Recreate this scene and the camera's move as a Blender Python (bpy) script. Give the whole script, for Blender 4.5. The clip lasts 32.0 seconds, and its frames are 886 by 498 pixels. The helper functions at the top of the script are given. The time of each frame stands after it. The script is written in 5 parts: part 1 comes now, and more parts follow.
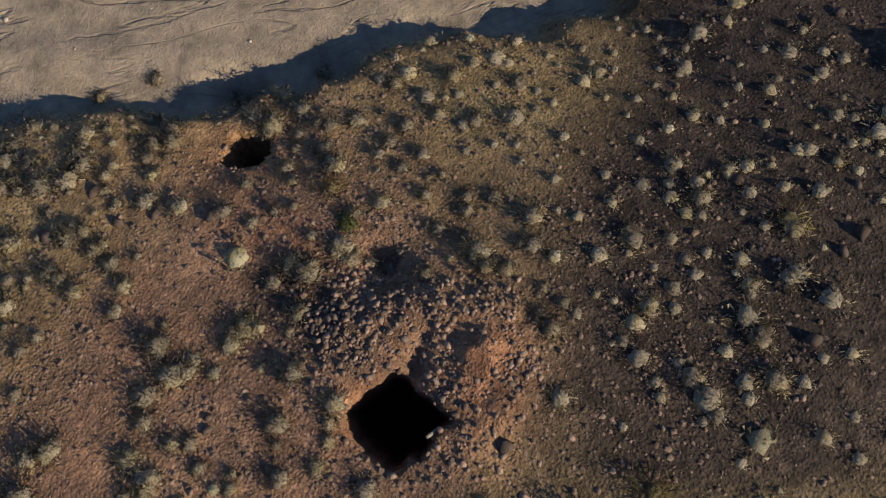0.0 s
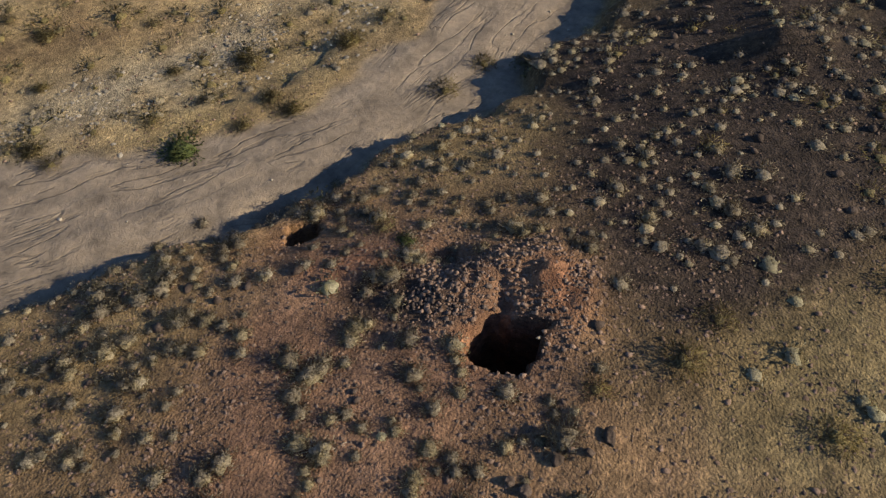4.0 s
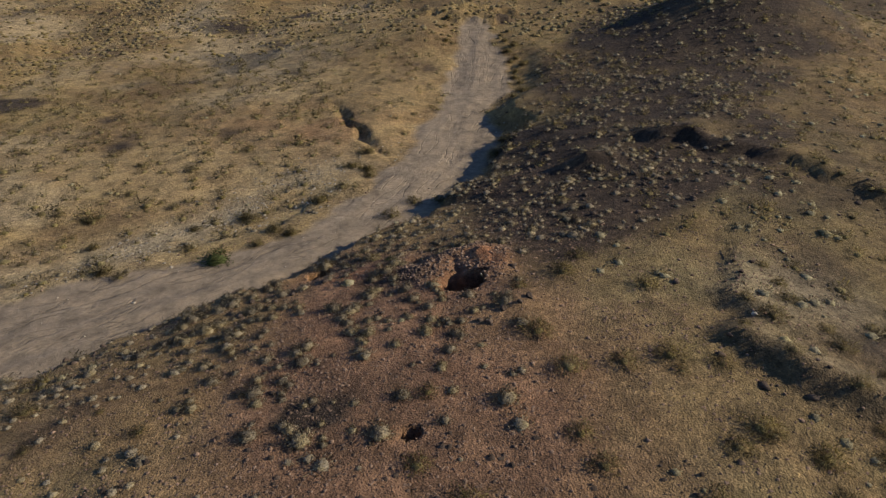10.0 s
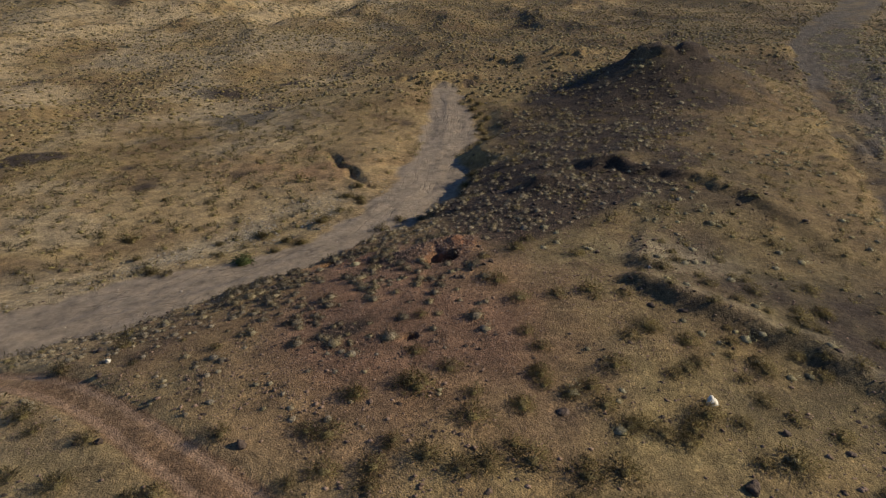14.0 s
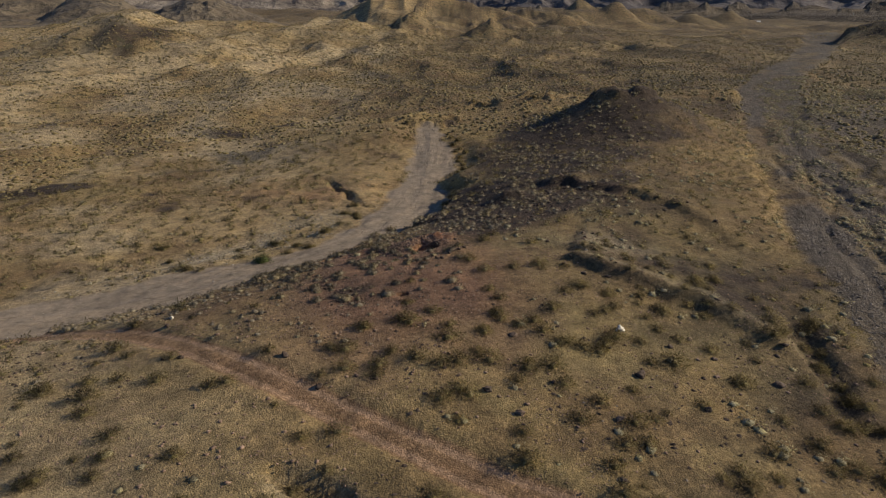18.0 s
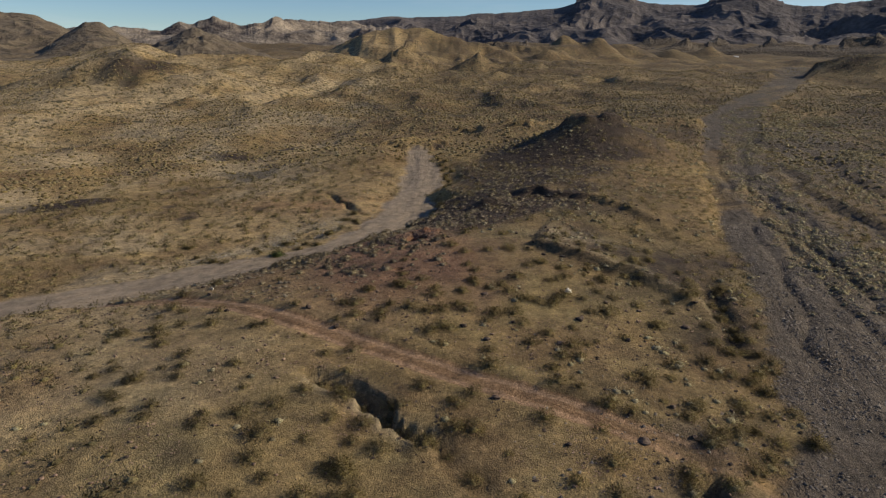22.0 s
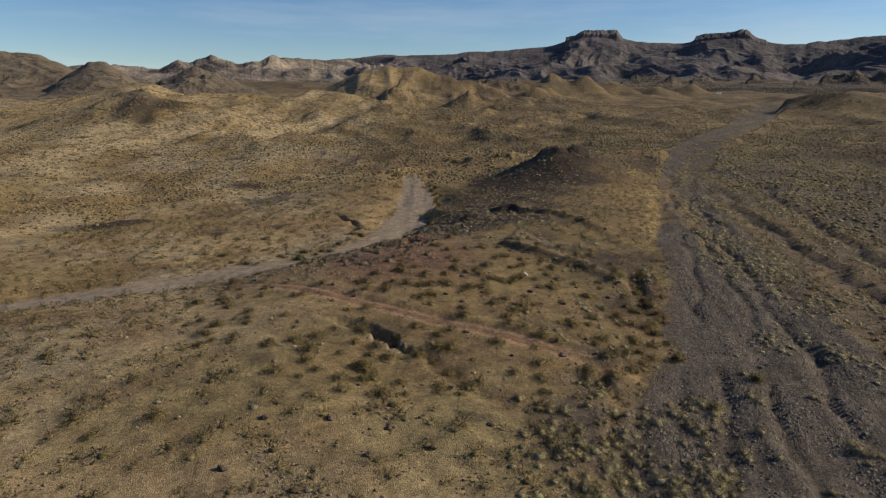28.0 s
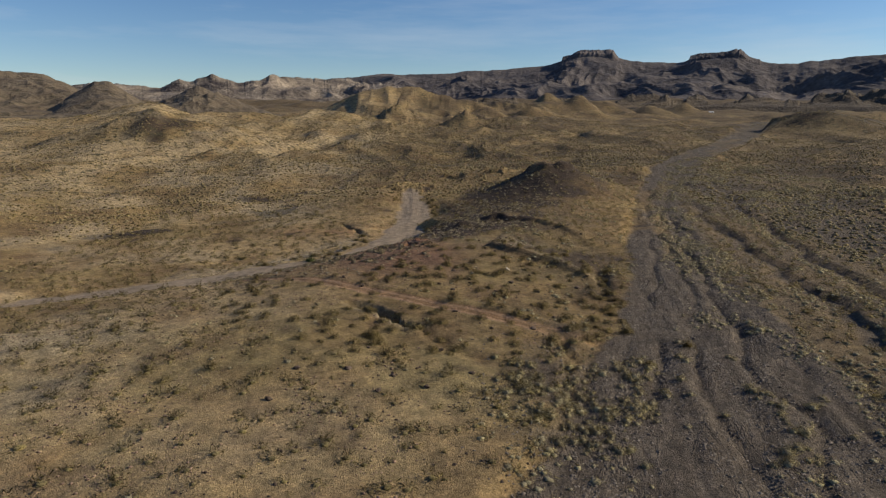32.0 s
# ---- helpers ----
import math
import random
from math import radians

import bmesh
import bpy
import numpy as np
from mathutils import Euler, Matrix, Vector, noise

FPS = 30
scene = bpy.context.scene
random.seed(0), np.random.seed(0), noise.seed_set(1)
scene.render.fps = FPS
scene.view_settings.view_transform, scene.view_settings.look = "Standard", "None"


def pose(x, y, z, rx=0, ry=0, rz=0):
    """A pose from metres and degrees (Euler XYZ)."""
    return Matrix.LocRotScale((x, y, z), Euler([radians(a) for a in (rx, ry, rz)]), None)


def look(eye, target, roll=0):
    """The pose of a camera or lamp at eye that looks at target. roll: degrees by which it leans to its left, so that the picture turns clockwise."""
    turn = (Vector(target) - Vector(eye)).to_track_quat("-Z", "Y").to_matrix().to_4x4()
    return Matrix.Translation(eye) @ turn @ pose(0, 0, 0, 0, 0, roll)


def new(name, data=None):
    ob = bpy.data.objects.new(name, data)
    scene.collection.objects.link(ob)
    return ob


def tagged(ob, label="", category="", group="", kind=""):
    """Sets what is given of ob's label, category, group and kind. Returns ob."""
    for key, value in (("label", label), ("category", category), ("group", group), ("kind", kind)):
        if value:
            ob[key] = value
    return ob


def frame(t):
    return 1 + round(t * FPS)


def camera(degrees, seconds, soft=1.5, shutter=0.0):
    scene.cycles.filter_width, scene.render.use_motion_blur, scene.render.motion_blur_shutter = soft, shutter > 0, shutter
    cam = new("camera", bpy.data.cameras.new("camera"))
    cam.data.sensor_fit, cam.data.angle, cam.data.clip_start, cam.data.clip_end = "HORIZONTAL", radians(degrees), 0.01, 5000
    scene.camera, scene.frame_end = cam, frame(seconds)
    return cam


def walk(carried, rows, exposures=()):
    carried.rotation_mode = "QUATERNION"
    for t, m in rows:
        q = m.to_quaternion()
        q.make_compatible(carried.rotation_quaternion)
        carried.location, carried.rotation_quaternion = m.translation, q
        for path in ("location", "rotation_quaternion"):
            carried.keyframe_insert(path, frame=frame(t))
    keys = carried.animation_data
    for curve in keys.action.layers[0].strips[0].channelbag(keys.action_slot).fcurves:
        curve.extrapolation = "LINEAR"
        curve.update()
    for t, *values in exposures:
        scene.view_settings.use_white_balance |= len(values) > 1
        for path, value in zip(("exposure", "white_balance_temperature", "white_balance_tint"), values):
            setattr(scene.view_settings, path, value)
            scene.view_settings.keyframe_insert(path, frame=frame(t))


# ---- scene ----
cam = camera(68.8, 32.0, soft=1.25)
METRES, EYE, TILT, LEAN, TURN = 90.0, 18.0, -75.663, -0.491, 35.704
ROWS = [
    (0.0, 0.0, 0.0, 0.0, 0.0, 0.0, -0.0),
    (0.5, -0.0044, -0.0021, -0.0051, 3.89, -0.55, -13.56),
    (1.0, -0.0101, -0.0048, -0.0125, 3.76, 0.82, -12.28),
    (1.5, -0.0173, -0.0082, -0.0217, 1.83, 3.63, -4.71),
    (2.0, -0.0256, -0.0121, -0.0331, -0.25, 7.22, 3.27),
    (2.5, -0.0339, -0.0161, -0.0455, -1.76, 11.36, 9.26),
    (3.0, -0.0429, -0.0203, -0.0578, -2.79, 15.35, 13.29),
    (3.5, -0.0515, -0.0241, -0.0703, -3.62, 18.95, 16.24),
    (5.5, -0.0856, -0.0384, -0.1215, -5.5, 30.93, 22.61),
    (6.0, -0.0944, -0.0417, -0.1341, -5.82, 33.41, 23.69),
    (6.5, -0.1031, -0.0453, -0.1466, -6.13, 35.58, 24.72),
    (7.0, -0.112, -0.0487, -0.1594, -6.44, 37.51, 25.57),
    (7.5, -0.1208, -0.0518, -0.1722, -6.75, 39.22, 26.39),
    (8.0, -0.1292, -0.055, -0.1851, -6.94, 40.72, 27.03),
    (8.5, -0.1378, -0.0582, -0.1981, -7.14, 42.09, 27.61),
    (9.0, -0.1463, -0.061, -0.2109, -7.32, 43.27, 28.15),
    (9.5, -0.1549, -0.0645, -0.2239, -7.47, 44.3, 28.63),
    (10.0, -0.1638, -0.0682, -0.2366, -7.66, 45.23, 29.07),
    (10.5, -0.1723, -0.0715, -0.2489, -7.78, 46.09, 29.42),
    (11.0, -0.181, -0.0747, -0.2616, -7.91, 46.91, 29.79),
    (11.5, -0.1897, -0.0785, -0.2745, -8.04, 47.67, 30.14),
    (12.0, -0.1985, -0.0819, -0.287, -8.14, 48.36, 30.48),
    (12.5, -0.2075, -0.0858, -0.2998, -8.27, 49.01, 30.84),
    (13.0, -0.2165, -0.0897, -0.3127, -8.34, 49.65, 31.1),
    (13.5, -0.2257, -0.0934, -0.3254, -8.46, 50.27, 31.36),
    (14.0, -0.2348, -0.0976, -0.3386, -8.54, 50.82, 31.63),
    (14.5, -0.2436, -0.101, -0.3515, -8.64, 51.39, 31.92),
    (16.5, -0.2778, -0.1149, -0.4044, -8.81, 53.43, 32.5),
    (17.0, -0.2865, -0.1185, -0.4178, -8.88, 53.85, 32.64),
    (17.5, -0.2955, -0.1222, -0.4308, -8.94, 54.24, 32.84),
    (18.0, -0.3038, -0.1259, -0.4437, -9.03, 54.64, 33.0),
    (18.5, -0.3123, -0.1293, -0.4563, -9.07, 55.02, 33.15),
    (19.0, -0.321, -0.1324, -0.4691, -9.11, 55.37, 33.25),
    (19.5, -0.3304, -0.1354, -0.4822, -9.17, 55.72, 33.38),
    (20.0, -0.339, -0.1376, -0.4954, -9.24, 56.06, 33.45),
    (20.5, -0.3478, -0.1404, -0.5085, -9.33, 56.35, 33.57),
    (21.0, -0.3563, -0.1432, -0.5216, -9.41, 56.62, 33.65),
    (21.5, -0.365, -0.1462, -0.5347, -9.45, 56.89, 33.71),
    (22.0, -0.3734, -0.1496, -0.5477, -9.5, 57.14, 33.82),
    (22.5, -0.3824, -0.1529, -0.5605, -9.53, 57.41, 33.91),
    (23.0, -0.391, -0.1566, -0.5731, -9.52, 57.67, 33.98),
    (23.5, -0.3999, -0.1603, -0.5859, -9.56, 57.92, 34.05),
    (24.0, -0.4089, -0.1641, -0.5988, -9.57, 58.18, 34.1),
    (24.5, -0.4171, -0.1678, -0.611, -9.55, 58.42, 34.12),
    (25.0, -0.4259, -0.1719, -0.624, -9.58, 58.67, 34.18),
    (25.5, -0.4346, -0.1762, -0.6369, -9.6, 58.9, 34.23),
    (27.5, -0.4694, -0.1924, -0.6881, -9.54, 59.91, 34.34),
    (28.0, -0.4783, -0.1965, -0.7011, -9.56, 60.12, 34.41),
    (28.5, -0.4871, -0.2003, -0.7142, -9.57, 60.34, 34.46),
    (29.0, -0.4957, -0.204, -0.7273, -9.57, 60.57, 34.49),
    (29.5, -0.5045, -0.2078, -0.7403, -9.57, 60.79, 34.51),
    (30.0, -0.5133, -0.2111, -0.7532, -9.56, 61.0, 34.51),
    (30.5, -0.5221, -0.2145, -0.7661, -9.59, 61.18, 34.55),
    (31.0, -0.531, -0.2184, -0.7789, -9.6, 61.34, 34.55),
    (31.5, -0.5397, -0.2225, -0.7918, -9.61, 61.49, 34.56),
    (32.0, -0.5483, -0.2266, -0.8043, -9.61, 61.64, 34.56),
]
walk(cam, [(t, pose(0, 0, EYE, TILT, LEAN, TURN) @ pose(METRES * x, METRES * y, METRES * z, 90 + pitch, roll, yaw)) for t, x, y, z, yaw, pitch, roll in ROWS],
     exposures=[(0.0, 0.43), (6.0, 0.30), (13.0, 0.0), (20.0, -0.05), (32.0, -0.02)])

# ---- sky and sun ----
SUN_AZ, SUN_EL = 84.0, 27.0          # degrees: clockwise from +y, above the horizon
world = bpy.data.worlds.new("sky")
scene.world = world
world.use_nodes = True
wn, wl = world.node_tree.nodes, world.node_tree.links
sky = wn.new("ShaderNodeTexSky")
sky.sky_type, sky.sun_disc = "NISHITA", False
sky.sun_elevation, sky.sun_rotation = radians(SUN_EL), radians(SUN_AZ)
sky.altitude, sky.air_density, sky.dust_density, sky.ozone_density = 600, 1.0, 0.2, 2.8
wn["Background"].inputs["Strength"].default_value = 0.100
blue = wn.new("ShaderNodeHueSaturation")
blue.inputs["Hue"].default_value, blue.inputs["Saturation"].default_value = 0.509, 1.22
wl.new(sky.outputs["Color"], blue.inputs["Color"])
# thin streaks of high cloud
way_up = wn.new("ShaderNodeTexCoord")
stretch = wn.new("ShaderNodeMapping")
stretch.inputs["Scale"].default_value, stretch.inputs["Rotation"].default_value = (1.2, 2.2, 11.0), (0, 0.12, 0.3)
wl.new(way_up.outputs["Generated"], stretch.inputs["Vector"])
wisp = wn.new("ShaderNodeTexNoise")
wisp.inputs["Scale"].default_value, wisp.inputs["Detail"].default_value, wisp.inputs["Roughness"].default_value = 1.6, 6, 0.6
wl.new(stretch.outputs["Vector"], wisp.inputs["Vector"])
thin = wn.new("ShaderNodeMapRange")
for key, v in (("From Min", 0.5), ("From Max", 0.8), ("To Max", 0.35)):
    thin.inputs[key].default_value = v
wl.new(wisp.outputs["Fac"], thin.inputs["Value"])
veil = wn.new("ShaderNodeMix")
veil.data_type = "RGBA"
wl.new(thin.outputs["Result"], veil.inputs[0])
wl.new(blue.outputs["Color"], veil.inputs[6])
veil.inputs[7].default_value = (6.0, 6.6, 7.2, 1)
wl.new(veil.outputs[2], wn["Background"].inputs["Color"])
lamp = bpy.data.lights.new("sun", "SUN")
lamp.energy, lamp.angle, lamp.color = 5.6, radians(0.55), (1.0, 0.885, 0.68)
sun = new("sun", lamp)
_a, _e = radians(SUN_AZ), radians(SUN_EL)
sun.matrix_world = look((0, 0, 60), (0 - math.sin(_a) * math.cos(_e), 0 - math.cos(_a) * math.cos(_e), 60 - math.sin(_e)))


# ---- materials ----
class Nodes:
    """Small helper to write node materials in few lines."""
    def __init__(self, name, rough=0.95):
        self.mat = bpy.data.materials.new(name)
        self.mat.use_nodes = True
        self.t = self.mat.node_tree
        self.bsdf = self.t.nodes["Principled BSDF"]
        self.bsdf.inputs["Roughness"].default_value = rough
        self.bsdf.inputs["Specular IOR Level"].default_value = 0.15

    def add(self, kind, **kw):
        n = self.t.nodes.new(kind)
        for k, v in kw.items():
            n.inputs[k.replace("_", " ")].default_value = v
        return n

    def link(self, a, b):
        self.t.links.new(a, b)
        return self

    def attr(self, name):
        n = self.t.nodes.new("ShaderNodeAttribute")
        n.attribute_name = name
        return n

    def noise(self, vec, scale, detail=3, rough=0.55):
        n = self.add("ShaderNodeTexNoise", Scale=scale, Detail=detail, Roughness=rough)
        self.link(vec, n.inputs["Vector"])
        return n.outputs["Fac"]

    def voronoi(self, vec, scale):
        n = self.add("ShaderNodeTexVoronoi", Scale=scale)
        self.link(vec, n.inputs["Vector"])
        return n

    def ramp(self, fac, *stops):
        n = self.t.nodes.new("ShaderNodeValToRGB")
        el = n.color_ramp.elements
        while len(el) < len(stops):
            el.new(0.5)
        for e, (p, c) in zip(el, stops):
            e.position, e.color = p, (*c, 1) if len(c) == 3 else c
        self.link(fac, n.inputs["Fac"])
        return n.outputs["Color"]

    def grey(self, fac, a, b, lo=0.0, hi=1.0):
        n = self.add("ShaderNodeMapRange", From_Min=a, From_Max=b, To_Min=lo, To_Max=hi)
        self.link(fac, n.inputs["Value"])
        return n.outputs["Result"]

    def mul(self, a, b, op="MULTIPLY"):
        n = self.t.nodes.new("ShaderNodeMath")
        n.operation = op
        for k, v in ((0, a), (1, b)):
            if isinstance(v, (int, float)):
                n.inputs[k].default_value = v
            else:
                self.link(v, n.inputs[k])
        return n.outputs["Value"]

    def mix(self, fac, a, b, mode="MIX"):
        n = self.t.nodes.new("ShaderNodeMix")
        n.data_type, n.blend_type = "RGBA", mode
        for k, v in ((0, fac), (6, a), (7, b)):
            if isinstance(v, (int, float)):
                n.inputs[k].default_value = v
            elif isinstance(v, tuple):
                n.inputs[k].default_value = (*v, 1)
            else:
                self.link(v, n.inputs[k])
        return n.outputs[2]

    def bump(self, height, strength, distance):
        n = self.add("ShaderNodeBump", Strength=strength, Distance=distance)
        self.link(height, n.inputs["Height"])
        self.link(n.outputs["Normal"], self.bsdf.inputs["Normal"])
        return self

    def done(self, colour):
        self.link(colour, self.bsdf.inputs["Base Color"])
        return self.mat


def ground_material():
    m = Nodes("desert_ground")
    pos = m.add("ShaderNodeNewGeometry").outputs["Position"]
    big, mid, fine = m.noise(pos, 0.045, 4), m.noise(pos, 0.35, 4), m.noise(pos, 3.0, 5, 0.7)
    grit = m.noise(pos, 14.0, 3, 0.7)
    col = m.ramp(m.mul(m.mul(big, 0.6), m.mul(mid, 0.4), "ADD"), (0.36, (0.182, 0.122, 0.063)), (0.5, (0.248, 0.172, 0.084)), (0.62, (0.276, 0.204, 0.095)))
    col = m.mix(m.attr("ochre").outputs["Fac"], col, m.ramp(mid, (0.3, (0.315, 0.222, 0.120)), (0.7, (0.40, 0.300, 0.165))))
    col = m.mix(m.attr("olive").outputs["Fac"], col, m.ramp(mid, (0.3, (0.190, 0.150, 0.077)), (0.7, (0.262, 0.212, 0.108))))
    brown = m.mul(m.grey(m.noise(pos, 0.11, 5, 0.6), 0.5, 0.64), 0.55)
    col = m.mix(brown, col, m.ramp(fine, (0.3, (0.115, 0.070, 0.042)), (0.7, (0.19, 0.122, 0.070))))
    col = m.mix(m.attr("red").outputs["Fac"], col, m.ramp(mid, (0.3, (0.195, 0.111, 0.072)), (0.7, (0.274, 0.161, 0.104))))
    col = m.mix(m.attr("orange").outputs["Fac"], col, m.ramp(fine, (0.3, (0.25, 0.11, 0.06)), (0.7, (0.38, 0.19, 0.11))))
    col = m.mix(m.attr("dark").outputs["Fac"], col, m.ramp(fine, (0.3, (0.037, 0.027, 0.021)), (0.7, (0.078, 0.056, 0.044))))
    col = m.mix(m.attr("pale").outputs["Fac"], col, m.ramp(fine, (0.3, (0.30, 0.25, 0.18)), (0.7, (0.40, 0.33, 0.23))))
    flow = m.attr("flow").outputs["Vector"]
    streak = m.noise(flow, 1.0, 5, 0.65)
    fine_flow = m.noise(flow, 0.85, 4, 0.5)
    rill = m.mul(m.grey(m.mul(m.mul(fine_flow, 0.5, "SUBTRACT"), 0, "ABSOLUTE"), 0.0, 0.03, 1.0, 0.0), m.grey(m.noise(pos, 0.2, 2), 0.42, 0.58))
    rill = m.mul(rill, m.mul(m.mul(m.attr("wash").outputs["Fac"], 0.8), m.attr("gravel").outputs["Fac"], "MAXIMUM"))
    sand = m.ramp(streak, (0.3, (0.212, 0.166, 0.127)), (0.5, (0.242, 0.191, 0.147)), (0.7, (0.268, 0.214, 0.167)))
    sandr = m.ramp(streak, (0.3, (0.066, 0.052, 0.043)), (0.5, (0.106, 0.086, 0.071)), (0.7, (0.160, 0.131, 0.107)))
    col = m.mix(m.attr("wash").outputs["Fac"], col, sand)
    col = m.mix(m.attr("gravel").outputs["Fac"], col, sandr)
    # the track: two worn ruts with a stony crown between them
    off = m.mul(m.mul(m.mul(m.attr("track").outputs["Fac"], 0.5, "SUBTRACT"), 0, "ABSOLUTE"), 8.0)
    off = m.mul(off, m.mul(m.mul(m.noise(pos, 1.1, 3, 0.6), 0.5, "SUBTRACT"), 0.35), "ADD")
    road = m.mul(m.grey(off, 0.95, 1.1, 1.0, 0.0), m.attr("road").outputs["Fac"])
    rut = m.mul(m.grey(m.mul(m.mul(off, 0.60, "SUBTRACT"), 0, "ABSOLUTE"), 0.16, 0.28, 1.0, 0.0), m.attr("road").outputs["Fac"])
    col = m.mix(m.mul(road, 0.75), col, m.ramp(fine, (0.3, (0.185, 0.108, 0.066)), (0.7, (0.26, 0.158, 0.098))))
    col = m.mix(m.mul(rut, 0.85), col, m.ramp(fine, (0.3, (0.29, 0.186, 0.124)), (0.7, (0.36, 0.238, 0.160))))
    # loose stones: small light and dark specks
    v, v2, v3 = m.voronoi(pos, 11.0), m.voronoi(pos, 4.0), m.voronoi(pos, 24.0)
    stops = ((0.08, (0.25, 0.25, 0.25)), (0.3, (0.8, 0.8, 0.8)), (0.7, (1.05, 1.05, 1.05)), (0.92, (1.8, 1.75, 1.7)))
    firm = m.mul(1.0, m.attr("wash").outputs["Fac"], "SUBTRACT")
    col = m.mix(m.mul(firm, 0.45), col, m.ramp(v.outputs["Color"], *stops), "MULTIPLY")
    col = m.mix(m.mul(firm, 0.32), col, m.ramp(v3.outputs["Color"], *stops), "MULTIPLY")
    col = m.mix(m.mul(firm, 0.3), col, m.ramp(v2.outputs["Color"], *stops), "MULTIPLY")
    col = m.mix(1.0, col, m.ramp(fine, (0.25, (0.74, 0.74, 0.74)), (0.5, (1, 1, 1)), (0.75, (1.24, 1.24, 1.24))), "MULTIPLY")
    col = m.mix(1.0, col, m.ramp(m.noise(pos, 0.8, 3, 0.6), (0.3, (0.66, 0.67, 0.68)), (0.5, (1, 1, 1)), (0.7, (1.28, 1.26, 1.2))), "MULTIPLY")
    # far off, scrub shows as dark flecks
    f = m.noise(pos, 0.42, 3, 0.6)
    fleck = m.mul(m.grey(f, 0.53, 0.66), m.attr("scrub").outputs["Fac"])
    col = m.mix(fleck, col, (0.060, 0.055, 0.034))
    shade = m.mul(m.grey(m.noise(pos, 0.022, 5, 0.65), 0.5, 0.66), m.attr("scrub").outputs["Fac"])
    col = m.mix(m.mul(shade, 0.35), col, (0.070, 0.058, 0.038))
    # rills darkened in colour too, for the shadow along their cut edges
    col = m.mix(m.mul(rill, 0.22), col, (0.085, 0.064, 0.050))
    col = m.mix(1.0, col, (0.945, 0.93, 0.875), "MULTIPLY")
    relief = m.mul(m.mul(m.mul(grit, 0.35), m.mul(fine, 0.65), "ADD"), m.grey(firm, 0, 1, 0.45, 1.0))
    pebble = m.mul(m.mul(m.grey(v.outputs["Distance"], 0.0, 0.6, 1.0, 0.0), firm), 0.14)
    relief = m.mul(relief, pebble, "ADD")
    relief = m.mul(relief, m.mul(rill, 0.35), "SUBTRACT")
    relief = m.mul(relief, m.mul(m.mul(m.mul(streak, m.noise(pos, 2.2, 5, 0.7), "ADD"), 0.45), m.attr("gravel").outputs["Fac"]), "ADD")
    m.bump(relief, 1.0, 0.20)
    return m.done(col)


def hill_material(name, dark, light, fleck, scale=0.4):
    """Bare far slopes with scrub as flecks."""
    m = Nodes(name, 1.0)
    pos = m.add("ShaderNodeNewGeometry").outputs["Position"]
    col = m.ramp(m.noise(pos, 0.03, 5, 0.65), (0.35, dark), (0.65, light))
    col = m.mix(m.grey(m.noise(pos, scale, 3, 0.6), 0.52, 0.64), col, fleck)
    m.bump(m.noise(pos, 0.12, 5, 0.65), 1.0, 3.0)
    return m.done(col)


def rock_material(name, dark, light, scale=4.0):
    m = Nodes(name, 0.85)
    info = m.add("ShaderNodeObjectInfo").outputs["Random"]
    geo = m.add("ShaderNodeNewGeometry")
    n = m.noise(geo.outputs["Position"], scale, 4, 0.6)
    col = m.ramp(n, (0.3, dark), (0.7, light))
    tint = m.mul(m.mul(geo.outputs["Random Per Island"], 0.5), m.mul(info, 0.5), "ADD")
    col = m.mix(1.0, col, m.ramp(tint, (0.2, (0.6, 0.6, 0.6)), (0.8, (1.35, 1.35, 1.35))), "MULTIPLY")
    m.bump(m.noise(geo.outputs["Position"], scale * 6, 4), 0.6, 0.05)
    return m.done(col)


def plant_material(name, dark, light):
    m = Nodes(name, 0.9)
    info = m.add("ShaderNodeObjectInfo").outputs["Random"]
    geo = m.add("ShaderNodeNewGeometry")
    f = m.mul(m.mul(geo.outputs["Random Per Island"], 0.6), m.mul(info, 0.4), "ADD")
    col = m.ramp(f, (0.15, dark), (0.85, light))
    mottle = m.noise(geo.outputs["Position"], 22.0, 3, 0.7)
    col = m.mix(1.0, col, m.ramp(mottle, (0.3, (0.55, 0.55, 0.55)), (0.5, (1, 1, 1)), (0.7, (1.35, 1.35, 1.35))), "MULTIPLY")
    m.bump(mottle, 1.0, 0.05)
    # each plant a little greyer, greener or paler than the next
    kind = m.noise(geo.outputs["Position"], 0.9, 2, 0.5)
    col = m.mix(1.0, col, m.ramp(kind, (0.34, (0.74, 0.72, 0.70)), (0.5, (1, 1, 1)), (0.6, (1.12, 1.08, 0.86)), (0.7, (1.32, 1.34, 1.36))), "MULTIPLY")
    # thin leaves let some light through
    glow = m.add("ShaderNodeBsdfTranslucent")
    m.link(col, glow.inputs["Color"])
    both = m.add("ShaderNodeMixShader", Fac=0.25)
    m.link(m.bsdf.outputs["BSDF"], both.inputs[1]).link(glow.outputs["BSDF"], both.inputs[2])
    m.link(both.outputs["Shader"], m.t.nodes["Material Output"].inputs["Surface"])
    return m.done(col)


GROUND = ground_material()
# ---- land shape ----
def hash01(i, j, seed):
    """Repeatable white noise on a lattice."""
    n = (i * 374761393 + j * 668265263 + seed * 974711) & 0x7FFFFFFF
    n = ((n ^ (n >> 13)) * 1274126177) & 0x7FFFFFFF
    return ((n ^ (n >> 16)) & 0xFFFFF) / 1048575.0


